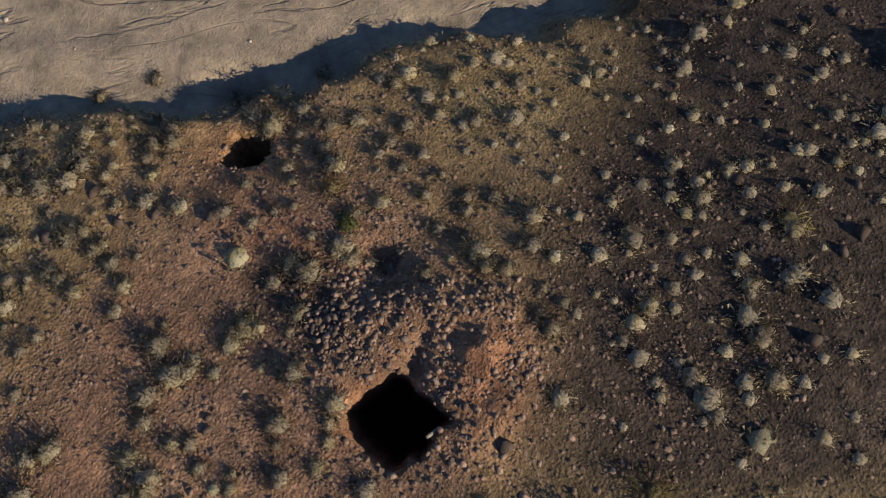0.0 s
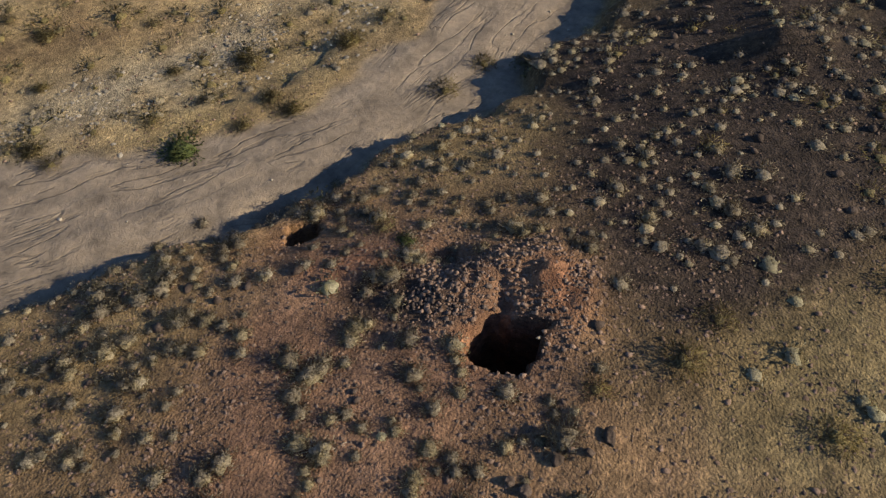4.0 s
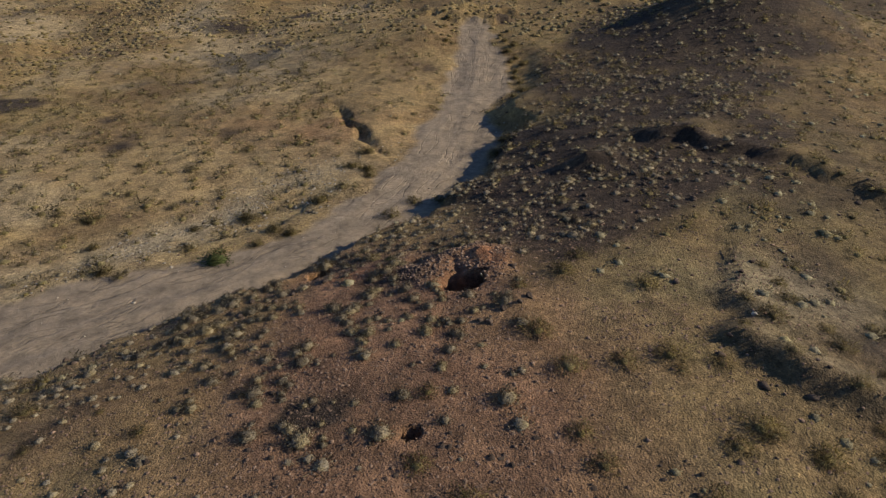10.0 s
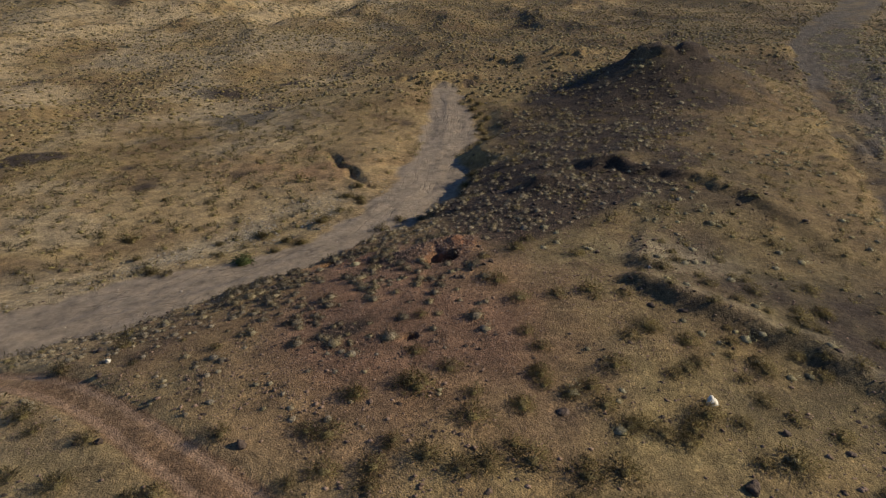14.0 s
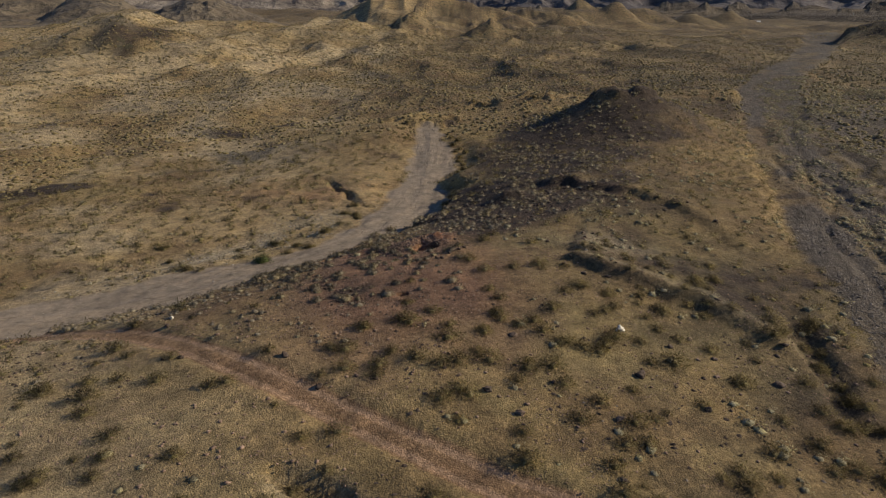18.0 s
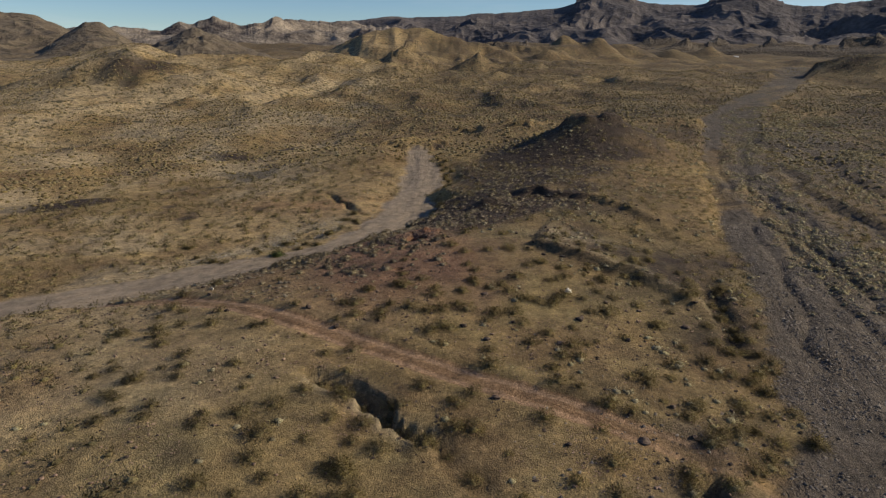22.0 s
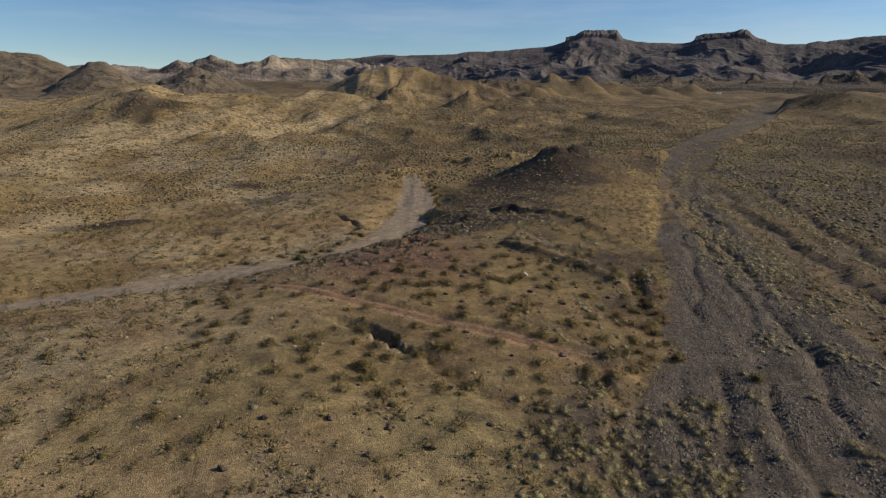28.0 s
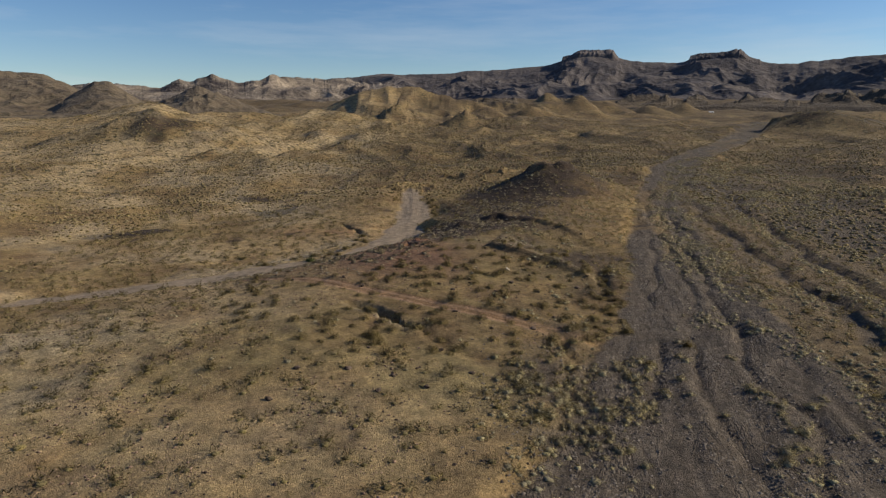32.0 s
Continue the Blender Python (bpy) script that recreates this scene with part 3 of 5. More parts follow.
def zones(x, y, at):
    """How far the ground is coloured red, ochre, dark and so on: x, y and the shape masks give it."""
    n1, n2 = fbm(x / 14, y / 14, 4, 40), fbm(x / 5, y / 5, 4, 41)
    west, _, (half, bed) = along(x, y, WASH_WEST)
    east, _, (half2, bed2) = along(x, y, WASH_EAST)
    e = lambda a, b, p, q, t=0: np.exp(-((((x - a) * math.cos(radians(t)) + (y - b) * math.sin(radians(t))) / p) ** 2 + ((-(x - a) * math.sin(radians(t)) + (y - b) * math.cos(radians(t))) / q) ** 2))
    red = np.clip(1.1 * e(-3, -7, 9, 9) + 0.8 * e(-6, 1, 6, 5) + 0.6 * e(-2, -14, 7, 8) + 0.45 * e(-11, -30, 9, 5) + 0.3 * n2 - 0.1, 0, 1) * smooth(0.35, 0.75, e(-3, -8, 22, 22) + 0.1 * n1)
    # orange soil of the diggings; the (-1.6, -0.9) term paints the shaft's sunlit rim
    orange = np.clip(0.95 * e(0.4, 1.3, 1.1, 1.4, 20) + 0.95 * e(-8.8, 2.2, 1.2, 1.4) + 0.95 * e(-8.1, 0.9, 0.9, 0.7) + 0.9 * e(-6.1, 1.3, 1.1, 0.8) + 0.7 * e(-1.6, -0.9, 0.55, 0.9) + 0.32 * e(-17, 31, 13, 5, -15), 0, 1) * smooth(-0.5, 0.4, n2 + 0.3)
    orange = np.maximum(orange, np.clip(0.95 * e(-8.7, 2.3, 1.7, 1.5) + 0.85 * e(-6.0, 1.3, 1.0, 0.7), 0, 1) * (0.8 + 0.4 * n2))
    ridge = smooth(0.25, 0.7, e(14, 33, 13, 34, -18) + e(5, 7, 9, 8) * 1.3 + e(27, 62, 16, 16) + 0.15 * n2) * smooth(-2.5, 1.5, y - 0.9 * (x - 3)) * smooth(-1.0, 4.0, x + 0.3 * y)
    # the scarp term colours the cut banks' dark stones and paints in their shade
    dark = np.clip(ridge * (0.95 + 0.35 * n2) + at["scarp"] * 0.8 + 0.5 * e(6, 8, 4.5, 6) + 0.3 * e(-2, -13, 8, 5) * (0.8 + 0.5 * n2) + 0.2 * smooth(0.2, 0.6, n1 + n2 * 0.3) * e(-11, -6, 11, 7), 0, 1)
    dark = np.clip(dark + 0.45 * e(14, -31, 7, 5, -25) * (0.8 + 0.6 * n2), 0, 1)
    dark = dark * (1 - 0.75 * at["spoil"] * smooth(-1.6, -0.4, x))
    dark = np.maximum(dark, smooth(0.3, 0.7, 1.1 * e(-58, 40, 9, 3.5, 15) + e(-34, 60, 6, 9) + 0.9 * e(-45, 85, 14, 5, 20) + e(-118, 192, 22, 12, 20) + 1.2 * e(250, 342, 75, 26, -20) + 1.2 * e(25, 61, 7, 6) + 0.5 * n2))
    dark = np.maximum(dark, np.clip(0.6 * smooth(70, 140, y) * smooth(-70, 0, x) * (0.8 + 0.6 * n1), 0, 1))
    dark = np.maximum(dark, 0.65 * smooth(650, 1100, np.hypot(x, y)))
    dark = np.maximum(dark, 0.85 * smooth(-0.7, 0.3, n1) * smooth(34, 56, x) * smooth(230, 120, y))
    dark = np.maximum(dark, np.clip(0.6 * smooth(10, 16, x) * smooth(34, 24, x) * smooth(-30, -20, y) * smooth(70, 50, y) * (0.75 + 0.7 * n2), 0, 1) * (1 - at["wash"]))
    ochre = np.clip(e(-22, 22, 16, 12, -20) * 1.0 + e(-10, 42, 7, 20) * 0.5 + smooth(-0.7, 0.6, n1) * 0.95 * smooth(-14, -24, x) + smooth(140, 260, y) * (0.5 - 0.3 * smooth(380, 480, y)) + 0.95 * e(-24, -44, 30, 24) * smooth(-0.9, 0.3, n1), 0, 1)
    olive = np.clip((e(16, -12, 12, 13) + 0.8 * e(6.5, -3, 5, 5) + 0.8 * e(16, 4, 8, 8) + 0.5 * e(2, -42, 24, 13) + 0.4 * e(-25, -35, 25, 18)) * (0.75 + 0.6 * n2), 0, 1) * (1 - at["wash"]) * (1 - at["road"])
    pale = np.clip(at["bank"] * 0.55 + 0.5 * e(14, -1.0, 3, 2.5) + 0.9 * e(-18.5, 14, 13, 2.8, 50) * smooth(-0.7, 0.2, n2) + 0.4 * smooth(-0.1, 0.8, n1) * e(-20, -45, 24, 22) + 0.4 * smooth(-0.3, 0.6, n1 + 0.3 * n2) * smooth(-16, -34, x) * (y < 330), 0, 1)
    far = smooth(70, 200, np.hypot(x, y + 30))
    return dict(red=red * (1 - at["wash"]), orange=orange, dark=dark, ochre=ochre, pale=pale, olive=olive, scrub=far)


def spread(x, y, a, b, p, q, turn=0):
    c, n = math.cos(radians(turn)), math.sin(radians(turn))
    return np.exp(-((((x - a) * c + (y - b) * n) / p) ** 2 + ((-(x - a) * n + (y - b) * c) / q) ** 2))


gx = spaced([(-60, -36, 1.0), (-36, -10, 0.42), (-10, -7.6, 0.14), (-7.6, -3.2, 0.3), (-3.2, 1.7, 0.1), (1.7, 46, 0.42), (46, 62, 0.8)], (-3600, 3600), 0.9, 1.035)
gy = spaced([(-75, -62, 0.8), (-62, -11.3, 0.42), (-11.3, -10.1, 0.14), (-10.1, -3.0, 0.3), (-3.0, 1.6, 0.1), (1.6, 3.9, 0.14), (3.9, 40, 0.42), (40, 90, 0.8)], (-1800, 4300), 0.8, 1.022)
GXX, GYY = np.meshgrid(gx, gy)
gz, shape_at, flow_at = land(GXX, GYY)
ground, _, _ = sheet("ground", gx, gy, gz, GROUND)
tagged(ground, "dry desert ground of tan and reddish gravel cut by sandy washes", "ground", kind="structure")
soil = zones(GXX, GYY, shape_at)
east_side, _, _ = along(GXX, GYY, WASH_EAST)
is_east = GXX > 5
put(ground, "wash", shape_at["wash"] * ~is_east)
fan = smooth(0, 4, east_side) * (1 - smooth(30, 62, east_side + 9 * fbm(GXX / 12, GYY / 25, 3, 46))) * smooth(130, 70, GYY) * (0.7 + 0.4 * vnoise(GXX / 5, GYY / 18, 47))
bars = 1 - 0.75 * smooth(0.0, 0.5, vnoise(east_side / 2.5, GYY / 14, 59) + 0.5 * vnoise(GXX / 2, GYY / 3, 60)) * smooth(-20, 20, GYY)
spill = 0.85 * smooth(0.42, 0.75, spread(GXX, GYY, 15, -50, 7, 15, 12) + 0.45 * spread(GXX, GYY, 17.5, -34, 4, 5) + 0.22 * fbm(GXX / 3.5, GYY / 3.5, 4, 49))
put(ground, "gravel", np.maximum(shape_at["wash"] * is_east * bars, np.maximum(np.maximum(0.9 * fan, shape_at["braid"]), spill)))
put(ground, "road", (1 - shape_at["wash"]) * (1 - 0.75 * smooth(9, 16, GXX)))
put(ground, "track", 0.5 + along(GXX, GYY, ROAD)[0] / 8)
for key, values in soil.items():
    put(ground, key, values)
fl = ground.data.attributes.new("flow", "FLOAT_VECTOR", "POINT")
fl.data.foreach_set("vector", np.stack([flow_at[..., 0] * 1.1 + 0.8 * fbm(GXX / 6, GYY / 6, 2, 45), flow_at[..., 1] * 0.22, flow_at[..., 0] * 0], -1).astype(np.float32).ravel())

# ---- mountains at the back ----
def bearing(deg, dist):
    """A place dist metres from the flight's end, deg degrees right of straight ahead."""
    return 3.7 + dist * math.sin(radians(deg)), -90 + dist * math.cos(radians(deg))


def mountains(name, label, a0, a1, d0, d1, crest, material, steps=420, rows=70, seed=50, rough=0.5, base=88.0, grain=420.0, peak=0.72, power=1.7, caps=None):
    """A range from bearing a0 to a1, between two distances; crest gives the skyline's elevation in degrees by bearing."""
    a = np.linspace(a0, a1, steps)
    k = np.linspace(0, 1, rows)
    A, K = np.meshgrid(a, k)
    D = d0 + (d1 - d0) * K
    X, Y = 3.7 + D * np.sin(np.radians(A)), -90 + D * np.cos(np.radians(A))
    ends = smooth(a0, a0 + 1.5, A) * smooth(a1, a1 - 1.5, A)
    line = crest(a)
    box = max(3, int(steps * 4.5 / (a1 - a0)) | 1)
    calm = np.convolve(np.pad(line, box // 2, mode="edge"), np.ones(box) / box, "valid")[None, :] + 0 * A
    near_top = np.exp(-((K - peak) / 0.09) ** 2)
    top = 19 + np.tan(np.radians(np.minimum(calm, line[None, :]) * (1 - near_top) + line[None, :] * near_top)) * (d0 + (d1 - d0) * peak)
    rise = np.where(K < peak, (K / peak) ** power, 1 - 0.6 * ((K - peak) / (1 - peak)))
    wx, wy = X + 0.25 * grain * fbm(X / grain, Y / grain, 3, seed + 4), Y + 0.25 * grain * fbm(X / grain + 7, Y / grain, 3, seed + 5)
    rg = ridged(wx / grain, wy / grain, 4, seed) - 0.35
    z = base + (top - base) * rise * ends + (top - base) * rough * rg * (1 - 0.93 * np.exp(-((K - peak) / 0.13) ** 2)) * 0.6 * smooth(0, 0.25, K) * ends
    gully = ridged(A * (d0 + d1) / 2 / (grain * 32) + 0.5 * fbm(A / 1.5, K * 5, 3, seed + 11), K * 1.3, 3, seed + 12) - 0.4
    z = z + 0.12 * rough * (top - base) * gully * np.where(K < peak, rise * (1 - rise), 0) * ends
    if caps:
        # flat-topped buttes, cliffs all round
        on_top = smooth(peak - 0.075, peak - 0.045, K) * (1 - smooth(peak + 0.03, peak + 0.06, K))
        tall = (np.tan(np.radians(caps(a))) - np.tan(np.radians(line))).clip(0)
        skirt = np.convolve(np.pad(tall, 22, mode="edge"), np.hanning(45) / np.hanning(45).sum(), "valid")
        talus = 0.75 * skirt[None, :] * smooth(peak - 0.38, peak - 0.06, K) ** 1.4 * (1 - smooth(peak, peak + 0.1, K))
        z = z + D * np.maximum(tall[None, :] * on_top * (0.96 + 0.06 * vnoise(A * 9, K * 40, seed + 21)), talus)
    z = z - 14 * (1 - smooth(0, 0.06, K)) - 10 * (1 - ends)
    me = bpy.data.meshes.new(name)
    co = np.stack([X, Y, z], -1).reshape(-1, 3)
    i = (np.arange(rows - 1)[:, None] * steps + np.arange(steps - 1)[None, :]).ravel()
    me.from_pydata(co.tolist(), [], np.stack([i, i + 1, i + steps + 1, i + steps], -1).tolist())
    me.materials.append(material)
    return tagged(new(name, me), label, "mountains" if d0 > 1500 else "hill", kind="structure")


def mountain_material(name, dark, light, scale):
    m = Nodes(name, 1.0)
    pos = m.add("ShaderNodeNewGeometry").outputs["Position"]
    col = m.ramp(m.noise(pos, scale, 6, 0.65), (0.35, dark), (0.65, light))
    band = m.noise(pos, scale * 12, 4, 0.6)
    col = m.mix(1.0, col, m.ramp(band, (0.3, (0.65, 0.65, 0.65)), (0.7, (1.3, 1.3, 1.3))), "MULTIPLY")
    m.bump(band, 0.8, 8.0)
    return m.done(col)


def skyline(*pairs, wave=0.06, seed=70):
    """A crest as elevation by bearing, with a little roughness."""
    xs, hs = [p[0] for p in pairs], [p[1] for p in pairs]
    return lambda a: np.interp(a, xs, hs) + wave * fbm(a / 0.9, a * 0, 4, seed)


# rock's dark tone lifted and purpled: distance haze put into the colour
RANGE_DARK = mountain_material("hazed_range_rock", (0.055, 0.050, 0.055), (0.135, 0.114, 0.105), 0.005)
FOOTHILL = mountain_material("foothill_soil", (0.058, 0.045, 0.035), (0.125, 0.098, 0.068), 0.02)
RANGE_PALE = mountain_material("pale_range_rock", (0.045, 0.038, 0.040), (0.30, 0.245, 0.19), 0.010)
HILL_GREY = hill_material("grey_hill_soil", (0.095, 0.073, 0.053), (0.16, 0.125, 0.085), (0.06, 0.05, 0.036), 0.12)
# the two mesas: bearing, elevation
MESAS = [(9.5, 10.1, 10.9, 11.5, 14.2, 14.6, 15.9, 19.2, 20.2, 20.9, 22.9, 23.4, 23.9, 24.5, 25.3, 26.8), (0, 5.62, 5.8, 6.13, 6.11, 5.55, 0, 0, 5.42, 5.6, 5.68, 5.86, 5.85, 5.25, 4.98, 0)]
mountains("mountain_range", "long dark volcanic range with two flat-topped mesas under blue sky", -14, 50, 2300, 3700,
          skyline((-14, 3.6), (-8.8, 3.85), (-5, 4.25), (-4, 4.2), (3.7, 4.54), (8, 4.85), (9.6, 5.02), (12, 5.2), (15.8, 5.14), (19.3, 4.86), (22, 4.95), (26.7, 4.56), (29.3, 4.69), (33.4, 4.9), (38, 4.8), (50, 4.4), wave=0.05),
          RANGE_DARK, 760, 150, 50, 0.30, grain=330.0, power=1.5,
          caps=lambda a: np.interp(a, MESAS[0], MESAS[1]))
mountains("pale_mountain_range", "craggy range with pale tuff cliffs beyond the hills", -44, 3, 2000, 2700,
          skyline((-44, 3.0), (-23, 2.9), (-21.9, 3.35), (-20.4, 3.7), (-19, 4.05), (-17.1, 3.5), (-13.5, 3.75), (-8.8, 3.8), (-5.5, 3.4), (-2, 2.6), (3, 1.5), wave=0.16, seed=75), RANGE_PALE, 420, 70, 60, 0.8)
mountains("massif", "brown rocky massif with a broken rim", -52, -25.5, 750, 1300,
          skyline((-52, 3.4), (-40, 3.9), (-33.5, 3.9), (-30.9, 3.7), (-28.8, 2.75), (-25.5, 1.0), wave=0.08, seed=80), HILL_GREY, 220, 60, 62, 0.35, 30, 150, 0.72, 1.3)
mountains("grey_hills", "two bare grey-brown cone hills", -36, -9, 650, 1100,
          lambda a: np.maximum(np.maximum(3.3 - 0.64 * np.maximum(np.abs(a + 27.1) - 0.5, 0) ** 1.05, 3.1 - np.where(a < -20.3, 0.42, 0.31) * np.abs(a + 20.3) ** 1.1), 0.9) + 0.07 * fbm(a / 0.6, a * 0, 4, 83), HILL_GREY, 300, 60, 64, 0.4, 26, 110, 0.6, 1.2)
mountains("foothills", "low dark foothills in front of the range", -3, 50, 1150, 2100,
          lambda a: 2.0 + 0.75 * fbm(a / 1.9, a * 0, 5, 88), FOOTHILL, 360, 60, 69, 0.7, 48, 190)

# ---- plants ----
RNG = np.random.default_rng(7)


def tri_mesh(name, verts, tris, material, normals=None):
    """A mesh from arrays of corners and triangles; leaves take soft normals."""
    me = bpy.data.meshes.new(name)
    me.vertices.add(len(verts))
    me.vertices.foreach_set("co", np.asarray(verts, np.float32).ravel())
    me.loops.add(tris.size)
    me.loops.foreach_set("vertex_index", np.asarray(tris, np.int32).ravel())
    me.polygons.add(len(tris))
    me.polygons.foreach_set("loop_start", np.arange(0, tris.size, 3, dtype=np.int32))
    me.update()
    if normals is not None:
        me.polygons.foreach_set("use_smooth", np.ones(len(tris), dtype=bool))
        me.normals_split_custom_set_from_vertices(normals.tolist())
    me.materials.append(material)
    return me


def outward(v, flat=0.7):
    """Directions out from a low dome, for its leaves."""
    n = v * np.array([1, 1, 1 / flat]) + np.array([0, 0, 0.25])
    return n / np.maximum(np.linalg.norm(n, axis=-1, keepdims=True), 1e-6)


def bristle(n, wide, flat, long, rng, ragged=0.1, inner=0.5):
    """A fuzzy dome of n fine leaf sprays, radius 1 and height flat: one thin triangle each."""
    az, up = rng.uniform(0, 2 * math.pi, n), rng.uniform(0.0, 1, n)
    lobes = 1 + 0.16 * np.sin(az * 3 + rng.uniform(0, 6)) + 0.12 * np.sin(az * 5 + rng.uniform(0, 6)) + 0.10 * np.sin(up * 9 + az * 2)
    side = np.sqrt(1 - up ** 2)
    out = np.stack([side * np.cos(az), side * np.sin(az), up], -1)
    root = out * (lobes * (inner + (0.9 - inner) * rng.uniform(0, 1, n)) * (1 + rng.normal(0, ragged, n)))[:, None]
    way = out * 0.7 + rng.normal(0, 0.5, (n, 3))
    tip = root + way * (long * rng.uniform(0.5, 1.3, (n, 1)))
    a = np.cross(tip - root, rng.normal(size=(n, 3)))
    a = a / np.linalg.norm(a, axis=1, keepdims=True) * (wide * rng.uniform(0.6, 1.4, (n, 1)))
    v = np.stack([root - a * 0.6, tip - a * 0.4, tip + a * 0.6], 1)
    v[..., 2] = np.maximum(v[..., 2], 0.0) * flat
    return v.reshape(-1, 3), np.arange(3 * n).reshape(-1, 3)


def dome(round_, rows, size, flat, rng):
    """A lumpy closed dome, the dense heart of a shrub."""
    v, t = [], []
    p, q = rng.uniform(0, 6, 2)
    for i in range(rows):
        up = i / rows
        for k in range(round_):
            az = 2 * math.pi * (k + 0.5 * (i % 2)) / round_
            r = size * (1 + 0.16 * math.sin(az * 3 + p) + 0.12 * math.sin(az * 5 + q) + rng.normal(0, 0.09))
            side = math.sqrt(1 - up ** 2)
            v.append((r * side * math.cos(az), r * side * math.sin(az), r * up * flat))
    v.append((rng.normal(0, 0.05), rng.normal(0, 0.05), size * flat * rng.uniform(0.9, 1.1)))
    for k in range(round_):
        j = (k + 1) % round_
        for i in range(rows - 1):
            a, b, c, d = i * round_ + k, i * round_ + j, (i + 1) * round_ + j, (i + 1) * round_ + k
            t += [(a, b, c), (a, c, d)]
        t.append(((rows - 1) * round_ + k, (rows - 1) * round_ + j, rows * round_))
    return np.array(v), np.array(t)


def bushy(round_, rows, size, n, wide, flat, long, rng, ragged=0.1):
    """A dome with a fuzz of leaf sprays about it; with no size, the sprays alone, right through."""
    if not size:
        return bristle(n, wide, flat, long, rng, ragged, 0.2)
    v, t = dome(round_, rows, size, flat, rng)
    w, u = bristle(n, wide, flat, long, rng, ragged)
    return np.concatenate([v, w]), np.concatenate([t, u + len(v)])


def tuft(rng):
    """A rough low dome of a dozen faces, for shrubs seen far off."""
    n = 4
    a = np.arange(n) * 2 * math.pi / n + rng.uniform(-0.3, 0.3, n)
    rim = np.stack([np.cos(a), np.sin(a), 0 * a], -1) * rng.uniform(0.75, 1.25, (n, 1))
    mid = np.stack([np.cos(a + 0.5), np.sin(a + 0.5), 0 * a], -1) * rng.uniform(0.45, 0.8, (n, 1)) + np.stack([0 * a, 0 * a, rng.uniform(0.3, 0.62, n)], -1)
    top = np.array([[rng.normal(0, 0.15), rng.normal(0, 0.15), rng.uniform(0.55, 0.8)]])
    t = []
    for i in range(n):
        j = (i + 1) % n
        t += [(i, j, n + i), (j, n + j, n + i), (n + i, n + j, 2 * n)]
    return np.concatenate([rim, mid, top]), np.array(t)


def stems(n, reach, flat, rng, thick=0.014):
    """A tuft of tapered twigs from one root."""
    vs, ts = [], []
    for i in range(n):
        az, tilt = rng.uniform(0, 2 * math.pi), rng.uniform(0.15, 1.2)
        tip = np.array([math.cos(az) * math.sin(tilt) * reach, math.sin(az) * math.sin(tilt) * reach, max(math.cos(tilt), 0.25) * reach * flat])
        q = np.array([-math.sin(az), math.cos(az), 0]) * thick
        w = np.array([math.cos(az), math.sin(az), 0]) * thick
        k = len(vs)
        vs += [q * 0.9, -q * 0.5 + w, -q * 0.5 - w, tip]
        ts += [[k, k + 1, k + 3], [k + 1, k + 2, k + 3], [k + 2, k, k + 3]]
    return np.array(vs), np.array(ts)


PALE = plant_material("bursage_leaf", (0.188, 0.155, 0.110), (0.365, 0.306, 0.220))
DARK_SCRUB = plant_material("creosote_leaf", (0.135, 0.108, 0.053), (0.28, 0.228, 0.112))
FAR_SCRUB = plant_material("far_scrub_leaf", (0.105, 0.078, 0.037), (0.22, 0.168, 0.080))
STRAW = plant_material("dry_grass", (0.22, 0.192, 0.122), (0.43, 0.376, 0.245))
GREEN = plant_material("green_leaf", (0.045, 0.062, 0.022), (0.13, 0.15, 0.055))
BRUSH = plant_material("grey_brush_leaf", (0.125, 0.098, 0.052), (0.265, 0.212, 0.118))
TWIG = plant_material("twig", (0.06, 0.048, 0.036), (0.15, 0.12, 0.09))


def height(x, y):
    z, at, _ = land(np.asarray(x, float), np.asarray(y, float))
    return z, at


def scatter(n, box, keep, rng, gap=0.0):
    """n tries at random places in the box (x0, x1, y0, y1), kept with the chance keep(x, y) gives."""
    x, y = rng.uniform(box[0], box[1], n), rng.uniform(box[2], box[3], n)
    ok = rng.uniform(0, 1, n) < keep(x, y)
    x, y = x[ok], y[ok]
    if gap:
        cell, good = {}, []
        for i, (a, b) in enumerate(zip(x, y)):
            key = (int(a // gap), int(b // gap))
            if key not in cell:
                cell[key] = 1
                good.append(i)
        x, y = x[good], y[good]
    return x, y


def clear(x, y, z_at):
    """1 where plants can stand: off the washes, the road, the shafts."""
    return (1 - z_at["wash"]) * (1 - np.clip(z_at["road"] * 1.5, 0, 1)) * (z_at["pit"] < 0.01)


